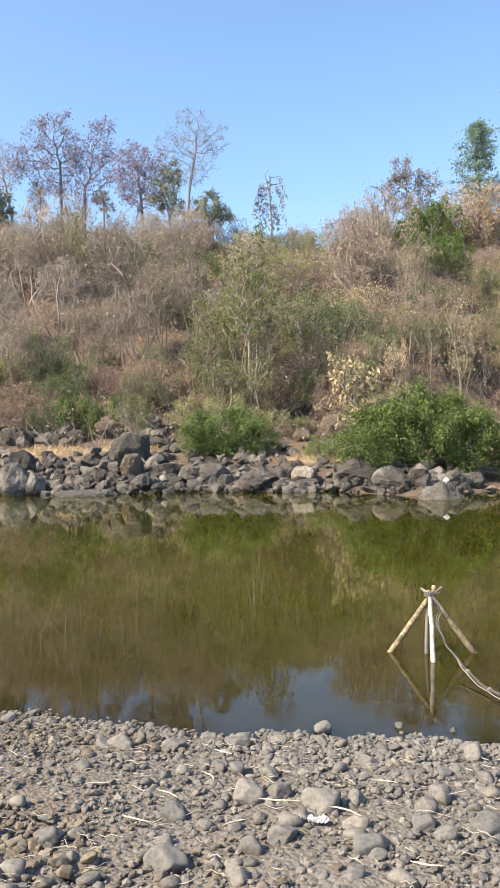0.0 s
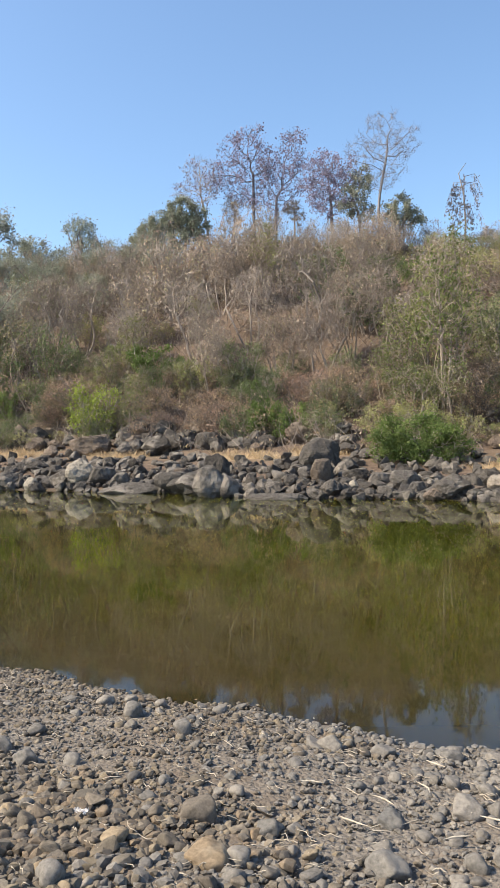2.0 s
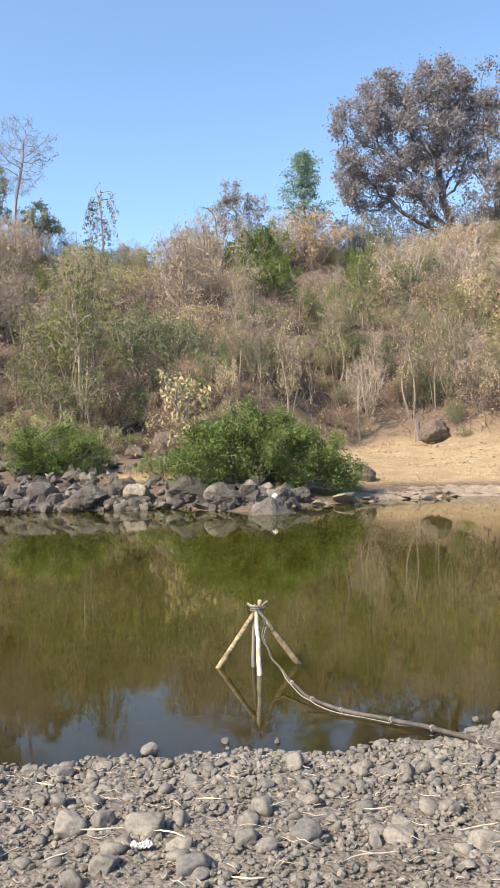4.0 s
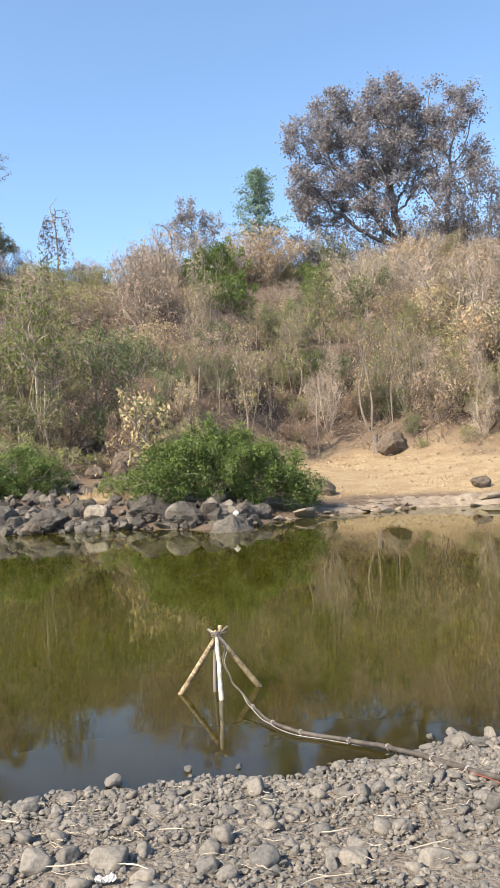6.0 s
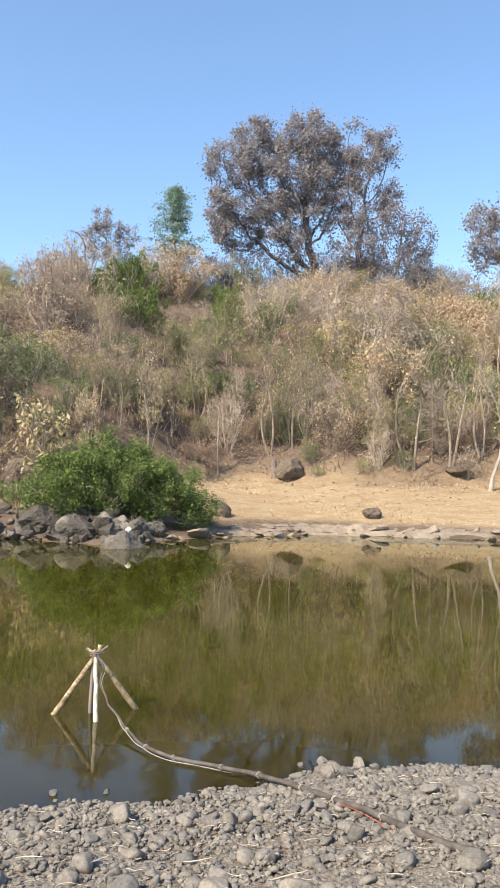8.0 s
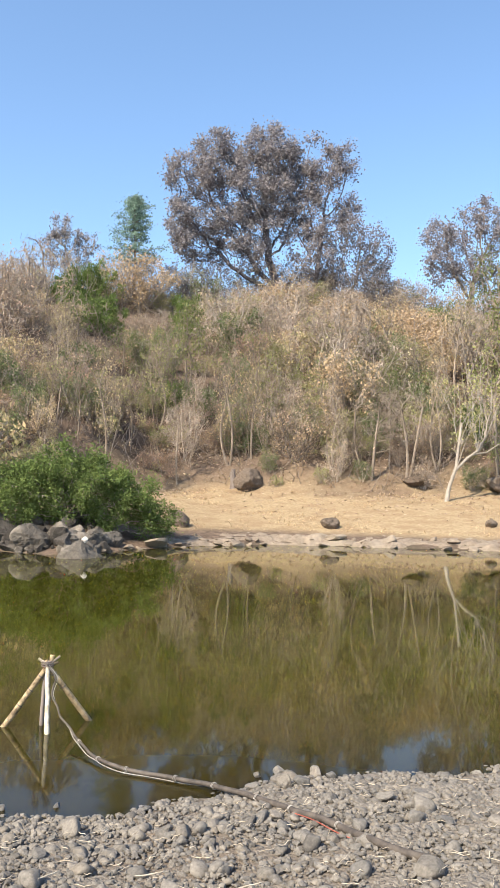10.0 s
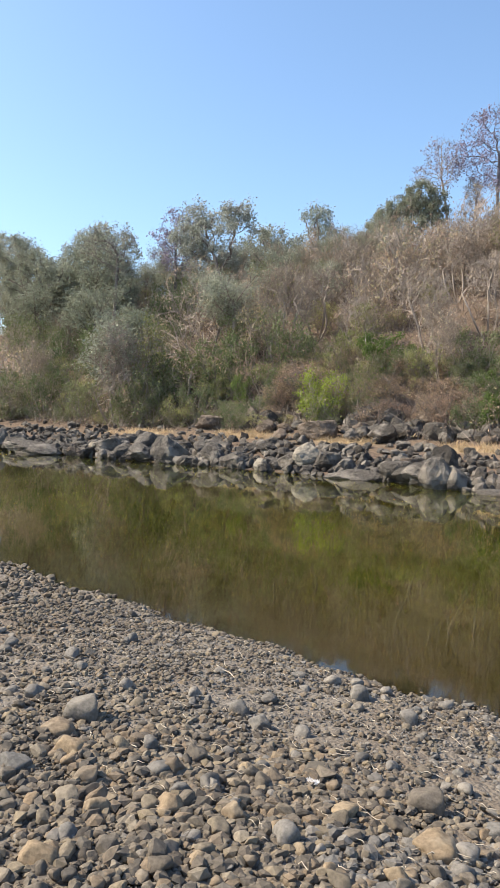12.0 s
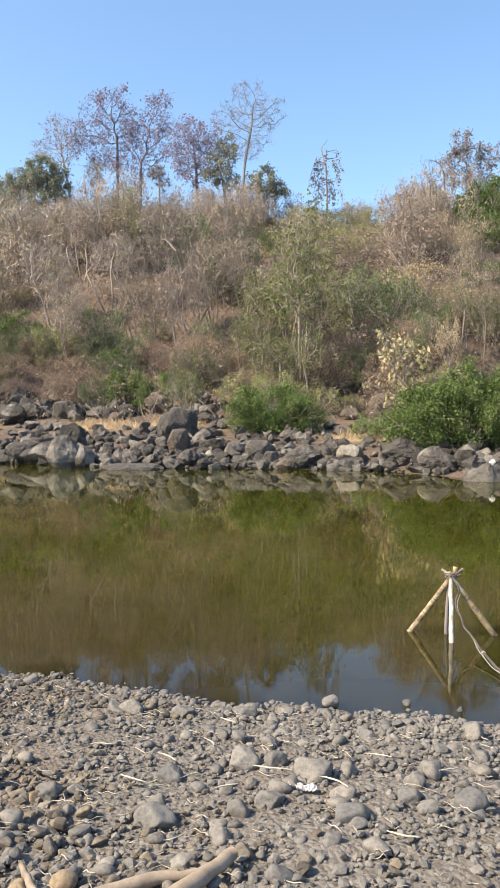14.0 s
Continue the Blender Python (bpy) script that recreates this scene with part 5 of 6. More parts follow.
ridge_open("ridge_tree", -12.6, 60.6, [(-0.6, 7.7, 1.5, 1.2), (0.9, 6.7, 1.6, 1.5), (-1.5, 6.3, 1.2, 1.3), (0.0, 4.8, 2.1, 1.6), (-0.3, 6.4, 1.5, 1.5)], 5.6, HAZY_BARK, HAZED_LILAC_LEAF, "tree with a dense haze-tinted mauve-brown crown on the ridge", 704, leafy=10.0)
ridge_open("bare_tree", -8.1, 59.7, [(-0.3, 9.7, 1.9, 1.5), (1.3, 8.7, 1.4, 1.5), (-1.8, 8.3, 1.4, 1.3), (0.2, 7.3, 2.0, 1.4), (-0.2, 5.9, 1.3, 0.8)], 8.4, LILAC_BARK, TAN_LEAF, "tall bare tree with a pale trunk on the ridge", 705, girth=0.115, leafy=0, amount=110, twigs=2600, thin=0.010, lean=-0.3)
ridge_open("bare_tree", -21.2, 62, [(-0.2, 6.0, 0.8, 1.3), (0.3, 5.0, 0.7, 0.8)], 5.4, GREY_BARK, HAZED_LILAC_LEAF, "slender pale bare tree between taller ones", 715, girth=0.08, leafy=0.6, thin=0.013)
ridge_open("bare_tree", -15.8, 61.5, [(-0.1, 5.0, 0.7, 0.9), (0.4, 4.4, 0.6, 0.7)], 4.4, GREY_BARK, HAZED_LILAC_LEAF, "slender pale bare tree between taller ones", 716, girth=0.07, leafy=0.6, thin=0.013)
LEAFY = dict(girth=0.12, fork=0.3, clusters=18, leafy=16, size=0.17, spread=0.17, twigs=3, thin=0.016)
ridge_lobes("ridge_tree", -10.2, 60.3, [(-0.1, 5.2, 1.3, 1.4), (-0.8, 3.9, 1.3, 1.3), (0.4, 3.2, 1.2, 1.1)], GREY_BARK, HAZED_GREY_LEAF, "grey-green leafy tree on the ridge", 706, **{**LEAFY, "leafy": 9})
ridge_lobes("ridge_tree", -7.3, 60.3, [(0.0, 3.6, 1.4, 1.2), (1.1, 3.0, 0.9, 0.8)], GREY_BARK, HAZED_GREY_LEAF, "low dark green tree on the ridge", 707, **LEAFY)
ridge_lobes("ridge_tree", -25.0, 60.5, [(-0.2, 5.4, 2.2, 1.5), (1.0, 4.5, 1.5, 1.3), (-1.9, 4.9, 1.3, 1.1), (0.0, 3.4, 1.8, 1.0)], DARK_BARK, HAZED_GREY_LEAF, "dark green spreading tree on the ridge", 708, **LEAFY)
ridge_lobes("ridge_tree", -28.1, 60.5, [(0.0, 4.3, 1.4, 1.1), (-1.2, 3.4, 1.2, 0.9)], DARK_BARK, HAZED_GREY_LEAF, "dark green rounded tree on the ridge", 709, **LEAFY)
ridge_lobes("ridge_tree", 8.1, 59.0, [(-0.3, 5.2, 1.5, 1.1), (1.2, 4.3, 1.2, 1.1), (-1.2, 3.9, 1.2, 1.1), (0.2, 2.8, 2.0, 1.3)], GREY_BARK, MAUVE_LEAF, "dry tree with a dull mauve-tan crown on the ridge", 710, **{**LEAFY, "leafy": 9, "size": 0.14})
ridge_open("dead_tree", 6.6, 59.4, [(-1.5, 5.0, 0.5, 0.5), (-0.6, 4.6, 0.5, 0.5), (0.4, 4.2, 0.5, 0.5)], 3.2, DARK_BARK, MAUVE_LEAF, "leaning dead tree on the ridge", 208, lean=-0.3, girth=0.07, amount=14, leafy=0, twigs=60)


def built_tree(name, x, y, lines, points, size, droop, bark, leaf, label, seed, scale=1.0):
    """A tree from given limbs and leaf places."""
    tree = new(name)
    part("trunk", arrays_mesh(name + "_wood", *tubes(lines), bark), tree)
    part("crown", arrays_mesh(name + "_leaves", *leaves(np.random.default_rng(seed), points, size, 0.05, droop), leaf), tree)
    tree.matrix_basis = on_ground(x, y, scale=scale)
    return tagged(tree, label, "tree", "trees along the ridge")


tier_rng = np.random.default_rng(210)
limbs, places = [([(0, 0, -0.3), (0.1, 0, 3), (0.0, 0.05, 6), (-0.1, 0, 8.2)], [0.12, 0.1, 0.06, 0.02], 6)], []
for h, reach in ((3.4, 1.8), (4.3, 1.9), (5.2, 1.9), (5.9, 1.5), (6.6, 1.6), (7.2, 1.05), (7.7, 1.0), (8.05, 0.5)):
    for a in np.arange(0, 2 * np.pi, 2 * np.pi / 6) + tier_rng.uniform(0, 1):
        far = reach * tier_rng.uniform(0.5, 1.2)
        tip = np.array([far * math.cos(a), far * math.sin(a), h + tier_rng.normal(0.05, 0.1)])
        limbs.append(([(0.0, 0.02, h - 0.25), tip], [0.03, 0.012], 3))
        f = tier_rng.uniform(0.15, 1.1, (130, 1))
        places.append(np.array([0.0, 0.02, h - 0.05]) * (1 - f) + tip * f + tier_rng.normal(0, 1, (130, 3)) * (0.2, 0.2, 0.13))
built_tree("layered_tree", 13.0, 58.8, limbs, np.concatenate(places), 0.165, 0.0, DARK_BARK, TEAL_LEAF, "slim blue-green tree with layered foliage on the ridge", 210)
limbs, places = [([(0, 0, -0.3), (0.15, 0, 2), (0.05, 0, 4), (-0.25, 0, 5.3), (0.2, 0.0, 5.9)], [0.07, 0.06, 0.05, 0.03, 0.012], 5)], []
for i in range(16):
    h, a = tier_rng.uniform(3.0, 5.2), tier_rng.uniform(0, 2 * np.pi)
    out = np.array([math.cos(a), math.sin(a), 0]) * tier_rng.uniform(0.45, 1.3)
    top = np.array([0.05, 0, h])
    limbs.append(([top, top + out * 0.6 + (0, 0, 0.1), top + out + (0, 0, -0.9)], [0.025, 0.016, 0.008], 3))
    f = tier_rng.uniform(0, 1, (48, 1))
    places.append(top + out * (0.5 + 0.5 * f) + np.array([0, 0, -1.5]) * f + tier_rng.normal(0, 0.08, (48, 3)))
built_tree("drooping_tree", -2.6, 62.1, limbs, np.concatenate(places), 0.14, 1.5, GREY_BARK, MAUVE_LEAF, "small drooping grey tree on the ridge", 207, scale=1.22)

ridge_tree("bare_tree", 17.2, 58.6, 5.2, 4.0, GREY_BARK, TAN_LEAF, "bare twisted grey tree on the ridge", 211, count=60, **{**TALL, "tilt": 0.3, "bend": 0.2})
for x, y, tall, leaf, seed in [(16.4, 59.4, 4.6, MAUVE_LEAF, 741), (18.6, 59.6, 5.2, HAZED_GREY_LEAF, 742), (20.6, 60.4, 5.6, MAUVE_LEAF, 743), (23.2, 61.0, 4.8, HAZED_GREY_LEAF, 744), (27.0, 61.0, 5.4, MAUVE_LEAF, 745), (34.6, 58.6, 5.6, MAUVE_LEAF, 746), (36.8, 58.0, 5.0, HAZED_GREY_LEAF, 747), (39.0, 58.2, 5.2, MAUVE_LEAF, 748)]:
    ridge_open("ridge_tree", x, y, [(-0.3, 0.8 * tall, 1.4, 0.2 * tall), (0.9, 0.62 * tall, 1.3, 0.2 * tall), (-1.0, 0.55 * tall, 1.3, 0.2 * tall), (0.1, 0.38 * tall, 1.7, 0.18 * tall)], 0.5 * tall, HAZY_BARK, leaf, "low twiggy tree with thin dull leaves on the ridge", seed, girth=0.09, leafy=6.0)
GREAT = dict(girth=0.46, fork=0.24, clusters=8.5, leafy=17, size=0.21, spread=0.3, twigs=3, thin=0.017, wider=1.16, sink=0.85)
ridge_lobes("great_tree", 25.0, 60.3, [(-7.4, 11.8, 2.0, 1.9), (-4.7, 13.8, 2.4, 2.1), (-0.2, 15.4, 2.4, 1.8), (-2.2, 11.7, 3.4, 2.9), (1.9, 13.4, 2.6, 2.6), (3.7, 16.6, 0.8, 1.1), (-5.2, 9.0, 3.4, 2.3), (-1.2, 8.0, 2.8, 2.0), (-8.1, 8.0, 1.3, 1.3), (1.4, 10.0, 2.0, 2.0), (-6.1, 6.1, 2.4, 1.6), (-2.6, 5.4, 2.4, 1.4)],
            HAZY_BARK, MAUVE_LEAF, "large spreading tree with brown-grey leaves on the ridge", 711, **GREAT)
ridge_lobes("ridge_tree", 28.4, 59.1, [(2.1, 13.7, 1.9, 2.0), (0.0, 11.6, 1.5, 1.9), (2.7, 10.5, 1.2, 1.5), (0.6, 7.8, 2.1, 2.0), (-0.4, 5.2, 2.0, 1.5), (1.4, 4.2, 1.8, 1.3)], HAZY_BARK, MAUVE_LEAF, "tall dark-trunked tree with thin mauve leaves", 712, **{**GREAT, "girth": 0.24, "leafy": 12, "clusters": 9})
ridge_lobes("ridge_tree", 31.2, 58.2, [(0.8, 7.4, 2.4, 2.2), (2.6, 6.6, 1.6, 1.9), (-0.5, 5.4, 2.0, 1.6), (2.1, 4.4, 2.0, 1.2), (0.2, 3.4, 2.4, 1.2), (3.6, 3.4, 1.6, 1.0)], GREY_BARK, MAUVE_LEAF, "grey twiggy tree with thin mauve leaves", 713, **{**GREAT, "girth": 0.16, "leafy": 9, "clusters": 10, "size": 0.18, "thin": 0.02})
ridge_lobes("ridge_tree", 42.9, 57.0, [(-2.4, 9.5, 2.1, 2.0), (1.3, 10.8, 2.6, 2.2), (3.8, 9.8, 2.0, 2.2), (0.0, 7.8, 2.8, 2.0), (3.2, 6.8, 2.0, 1.6), (-3.0, 6.8, 1.6, 1.5)], DARK_BARK, MAUVE_LEAF, "broad dark tree with mauve-brown leaves on the ridge", 714, **{**GREAT, "girth": 0.3, "leafy": 11})
ridge_open("ridge_tree", -45.6, 54.0, [(0.8, 8.2, 2.3, 1.7), (-1.2, 6.8, 2.0, 1.8), (1.8, 6.4, 1.6, 1.6), (0.3, 5.0, 2.2, 1.4)], 6.0, HAZY_BARK, HAZED_LILAC_LEAF, "tall tree with an open haze-tinted mauve crown behind the woodland", 717, leafy=7.0)
ridge_open("ridge_tree", -43.3, 44.1, [(-0.4, 9.3, 2.0, 1.2), (-1.9, 8.6, 1.5, 1.2), (1.2, 8.2, 1.5, 1.3), (0.2, 7.2, 1.3, 1.0)], 8.0, DARK_BARK, HAZED_GREY_LEAF, "slender dark-trunked tree with a grey-green head", 721, girth=0.13, leafy=10.0)
WOOD = dict(girth=0.2, fork=0.45, clusters=12, leafy=13, size=0.18, spread=0.25, twigs=3, thin=0.02)
for x, y, lobes, leaf, label, seed in [
    (-60.0, 49.0, [(0.0, 8.6, 2.8, 2.0), (-2.4, 7.0, 2.4, 1.9), (2.4, 6.6, 2.4, 1.8), (0.2, 5.0, 2.9, 1.6), (-2.0, 3.8, 2.2, 1.4)], HAZED_GREY_LEAF, "tall leafy grey-green tree in the far woodland", 727),
    (-66.0, 52.0, [(0.0, 9.0, 2.8, 2.0), (-2.4, 7.6, 2.4, 1.9), (2.2, 7.0, 2.4, 1.8), (0.2, 5.2, 2.9, 1.6), (2.0, 3.8, 2.2, 1.4)], HAZED_PALE_LEAF, "tall hazy grey-green tree in the far woodland", 728),
    (-72.0, 55.0, [(0.0, 9.4, 3.0, 2.2), (-2.4, 7.8, 2.6, 2.0), (2.4, 7.2, 2.6, 2.0), (0.2, 5.2, 3.2, 1.8)], HAZED_GREY_LEAF, "tall leafy grey-green tree in the far woodland", 729),
    (-58.0, 56.0, [(0.0, 8.2, 2.6, 2.0), (-2.2, 6.8, 2.4, 1.8), (2.0, 6.2, 2.4, 1.8), (0.2, 4.6, 2.8, 1.6)], HAZED_PALE_LEAF, "tall hazy grey-green tree in the far woodland", 730),
    (-52.0, 50.0, [(0.0, 7.4, 2.5, 1.9), (-2.2, 6.0, 2.3, 1.7), (2.0, 5.6, 2.3, 1.7), (0.2, 4.0, 2.7, 1.5)], HAZED_GREY_LEAF, "leafy grey-green tree in the far woodland", 731),
    (-38.6, 52.0, [(-2.7, 6.8, 2.3, 1.9), (1.3, 6.2, 2.2, 1.8), (-0.7, 4.2, 2.0, 1.3), (-4.2, 5.6, 1.8, 1.6), (-3.0, 4.6, 2.0, 1.3)], HAZED_PALE_LEAF, "leaning tree with a broad grey-green crown", 722),
    (-40.0, 60.5, [(-0.1, 5.4, 2.6, 1.9), (2.2, 4.5, 1.9, 1.5), (-2.0, 4.2, 1.8, 1.4)], HAZED_GREY_LEAF, "dark green round-headed tree on the ridge", 723),
    (-34.6, 60.5, [(-0.2, 5.3, 1.6, 1.4), (0.5, 3.8, 1.7, 1.3)], HAZED_PALE_LEAF, "pale grey twiggy tree on the ridge", 724),
    (-48.5, 47.0, [(0.0, 6.2, 2.6, 1.9), (-2.4, 5.0, 2.2, 1.8), (2.2, 4.6, 2.2, 1.6), (0.2, 3.6, 2.6, 1.4)], HAZED_GREY_LEAF, "leafy grey-green tree in the far woodland", 725),
    (-54.0, 46.0, [(0.0, 6.4, 2.6, 1.9), (-2.4, 5.2, 2.4, 1.8), (2.2, 5.0, 2.4, 1.8), (0.2, 3.8, 2.8, 1.4)], HAZED_GREY_LEAF, "tall leafy grey-green tree in the far woodland", 726),
]:
    tagged(lobed_plant("woodland_tree", x, y, lobes, DARK_BARK, leaf, seed, **WOOD), label, "tree", "woodland trees")

# the white tree: a cut leader, a forked side limb and many upright shoots
shoot_rng = np.random.default_rng(231)
white_lines = [([(0, 0, -0.2), (0.15, 0, 0.6), (0.55, 0.05, 1.5), (0.68, 0.05, 2.5), (0.8, 0.0, 3.5)], [0.115, 0.085, 0.07, 0.06, 0.05], 9),
               ([(0.55, 0.05, 1.4), (1.0, -0.1, 1.9), (1.6, -0.15, 2.3), (1.95, -0.15, 2.9), (2.1, -0.1, 3.7)], [0.075, 0.065, 0.055, 0.045, 0.03], 7),
               ([(1.3, -0.12, 2.1), (1.9, -0.3, 2.2), (2.5, -0.4, 2.6), (2.9, -0.4, 2.5)], [0.045, 0.035, 0.025, 0.015], 6)]
shoot_tips = []
for i in range(22):
    stem = white_lines[0 if i % 3 == 0 else 1][0]
    j = int(shoot_rng.integers(2, 5))
    foot = np.array(stem[j]) - (0, 0, 0.1)
    top = foot + (shoot_rng.normal(0.0, 0.95), shoot_rng.normal(0, 0.6), shoot_rng.uniform(1.4, 3.2))
    bend = (foot + top) / 2 + shoot_rng.normal(0, 0.14, 3)
    white_lines.append(([foot, bend, top], [0.02, 0.013, 0.005], 5))
    for _ in range(6):
        a = bend + (top - bend) * shoot_rng.uniform(-0.4, 1.0)
        b = a + (shoot_rng.normal(0, 0.3), shoot_rng.normal(0, 0.3), shoot_rng.uniform(0.2, 0.8))
        white_lines.append(([a, b], [0.011, 0.005], 4))
        shoot_tips.append(b)
white = new("white_tree")
part("trunk", arrays_mesh("white_tree_wood", *tubes(white_lines), PALE_BARK, soft=True), white)
part("crown", arrays_mesh("white_tree_leaves", *leaves(shoot_rng, np.repeat(np.array(shoot_tips), 7, axis=0), 0.10, 0.12), OLIVE_LEAF), white)
white.matrix_basis = on_ground(20.8, 28.7)
tagged(white, "bare white-barked forked tree on the tan bank", "tree")


# ---- grass and undergrowth ----
def blades(name, spots, tall, width, material, seed, lean=0.35):
    rng = np.random.default_rng(seed)
    k = len(spots)
    foot = np.stack([spots[:, 0], spots[:, 1], height(spots[:, 0], spots[:, 1]) - 0.03], 1)
    turn = rng.uniform(0, 2 * np.pi, k)
    side = np.stack([np.cos(turn), np.sin(turn), 0 * turn], 1) * width * rng.uniform(0.6, 1.4, (k, 1))
    long = tall * rng.uniform(0.5, 1.3, (k, 1))
    top = foot + np.concatenate([rng.normal(0, lean, (k, 2)), np.ones((k, 1))], 1) * long
    mid = foot + (top - foot) * 0.55 + np.array([0, 0, 0.08]) * long
    verts = np.stack([foot - side, foot + side, mid + side * 0.8, mid - side * 0.8, top], 1).reshape(-1, 3)
    b = 5 * np.arange(k)
    tris = np.concatenate([np.stack([b, b + 1, b + 2], 1), np.stack([b, b + 2, b + 3], 1), np.stack([b + 3, b + 2, b + 4], 1)])
    return new(name, arrays_mesh(name, verts, tris, material))


tufts, each = 1500, 26
x = np.repeat(rng.uniform(-34, 5, tufts), each)
e = np.repeat(rng.uniform(2.3, 8.2, tufts), each)
wide = np.repeat(rng.uniform(0.05, 0.22, tufts), each)
x, e = x + rng.normal(0, 1, tufts * each) * wide, e + rng.normal(0, 1, tufts * each) * wide
keep = straw_flat(x, far_shore(x) + e) > np.repeat(rng.uniform(0, 1.3, tufts), each)
tagged(blades("dry_grass", np.stack([x, far_shore(x) + e], 1)[keep], 0.27, 0.010, STRAW, 7, 0.7), "golden dry grass between the boulders and the thicket", "grass", kind="stuff")
k = 13000
x = rng.uniform(6, 34, k)
e = rng.uniform(1.8, 12, k)
keep = rumple(2.3 * x, 2.3 * e) > 0.1
tagged(blades("short_dry_grass", np.stack([x, far_shore(x) + e], 1)[keep], 0.10, 0.014, STRAW, 8, 0.8), "short trampled straw-coloured grass on the tan bank", "grass", kind="stuff")
k = 11000
x = rng.uniform(6, 36, k)
y = far_shore(x) + rng.beta(4.5, 1.2, k) * 17
flat_spots = np.stack([x, y, height(x, y) + 0.015], 1)
litter_verts, litter_tris = leaves(np.random.default_rng(78), flat_spots, 0.13, 0.01)
level = np.repeat(flat_spots[:, 2], len(litter_verts) // k)
litter_verts[:, 2] = level + (litter_verts[:, 2] - level) * 0.35 + 0.015
tagged(new("leaf_litter", arrays_mesh("leaf_litter", litter_verts, litter_tris, DRY_LEAF)), "fallen dry brown leaves on the tan bank", "leaf litter", kind="stuff")


# ---- the stand in the water, with its pipe ----
def rod(name, a, b, r0, r1, material, parent, label="", sides=9, wobble=0.004, seed=0):
    rng = np.random.default_rng(seed)
    a, b = np.array(a, float), np.array(b, float)
    n = 9
    points = a + (b - a) * np.linspace(0, 1, n)[:, None] + rng.normal(0, 0.35 * wobble, (n, 3)) * np.r_[0, np.ones(n - 2), 0][:, None]
    radii = np.linspace(r0, r1, n) * rng.uniform(0.96, 1.04, n)
    made = part(name, arrays_mesh(name, *tubes([(points, radii, sides)]), material, soft=True), parent, label)
    if name == "pole" and material is BAMBOO:
        along = (b - a) / np.linalg.norm(b - a)
        for f in (0.16, 0.33, 0.52, 0.7):
            at = a + (b - a) * f
            knot = [at - along * 0.006, at, at + along * 0.006]
            part("node_ring", arrays_mesh("node_ring", *tubes([(knot, [r0 * 1.02, r0 * 1.2, r0 * 1.02], sides)]), DARK_BARK, soft=True), made, "dark bamboo node")
    return made


stand = new("pipe_stand")
stand.location = (1.262, 6.24, 0)
tagged(stand, "tripod of lashed bamboo poles standing in the river", "tripod")
rod("pole", (0.02, 0.0, 0.50), (-0.42, 0.065, -0.14), 0.022, 0.025, BAMBOO, stand, "yellow bamboo pole", seed=1)
rod("pole", (-0.02, 0.0, 0.52), (0.46, 0.035, -0.14), 0.022, 0.025, BAMBOO, stand, "yellow bamboo pole", seed=2)
rod("pole", (0.0, -0.02, 0.52), (-0.02, -0.30, -0.16), 0.018, 0.021, PALE_WOOD, stand, "bleached white pole", seed=3)
rod("post", (-0.01, 0.02, 0.50), (-0.05, 0.0, -0.3), 0.016, 0.018, DARK_BARK, stand, "dark wet inner post", seed=4)
rod("peg", (-0.075, 0.0, 0.545), (0.01, -0.02, 0.485), 0.011, 0.014, PALE_WOOD, stand, seed=5)
rod("peg", (0.02, -0.02, 0.49), (0.085, 0.0, 0.505), 0.011, 0.012, BAMBOO, stand, seed=6)
rod("peg", (0.02, 0.0, 0.47), (0.04, 0.01, 0.565), 0.018, 0.019, BAMBOO, stand, seed=7)
rod("peg", (0.03, 0.0, 0.50), (0.10, -0.02, 0.56), 0.009, 0.01, DARK_BARK, stand, seed=8)
wrap = [(np.array([0.045 * math.cos(a), 0.045 * math.sin(a) - 0.005, 0.475 + 0.008 * a / 3]), 0.0) for a in np.linspace(0, 18, 70)]
part("lashing", arrays_mesh("lashing", *tubes([([p for p, _ in wrap], [0.006] * len(wrap), 5)]), DARK_BARK, soft=True), stand, "dark cord lashing")

hose = new("suction_pipe")
tagged(hose, "dusty grey pipe with tied cables running from tripod to cobbles", "pipe")


def spline(knots, n):
    knots = np.array(knots, float)
    t, s = np.linspace(0, len(knots) - 1, n), np.arange(len(knots))
    path = np.stack([np.interp(t, s, knots[:, i]) for i in range(3)], 1)
    for _ in range(8):
        path[1:-1] = path[1:-1] * 0.5 + (path[:-2] + path[2:]) * 0.25
    return path


route = spline([(1.27, 6.17, 0.50), (1.29, 6.0, 0.32), (1.335, 5.86, 0.17), (1.39, 5.71, 0.08), (1.49, 5.28, 0.035), (1.61, 5.07, 0.025), (1.87, 4.80, 0.02), (2.17, 4.53, 0.035), (2.33, 4.12, 0.085), (2.45, 3.66, 0.145), (2.53, 3.28, 0.19), (2.67, 2.86, 0.23)], 80)
sag = np.random.default_rng(61).normal(0, 0.03, (80, 3))
for _ in range(5):
    sag[1:-1] = sag[1:-1] * 0.5 + (sag[:-2] + sag[2:]) * 0.25
route = route + sag * (1, 0.6, 0.35)
thick = np.interp(np.linspace(0, 1, 80), [0, 0.3, 0.5, 1], [0.007, 0.009, 0.0155, 0.021])
pipe = part("pipe", arrays_mesh("pipe", *tubes([(route, thick, 12)]), PIPE, soft=True), hose)
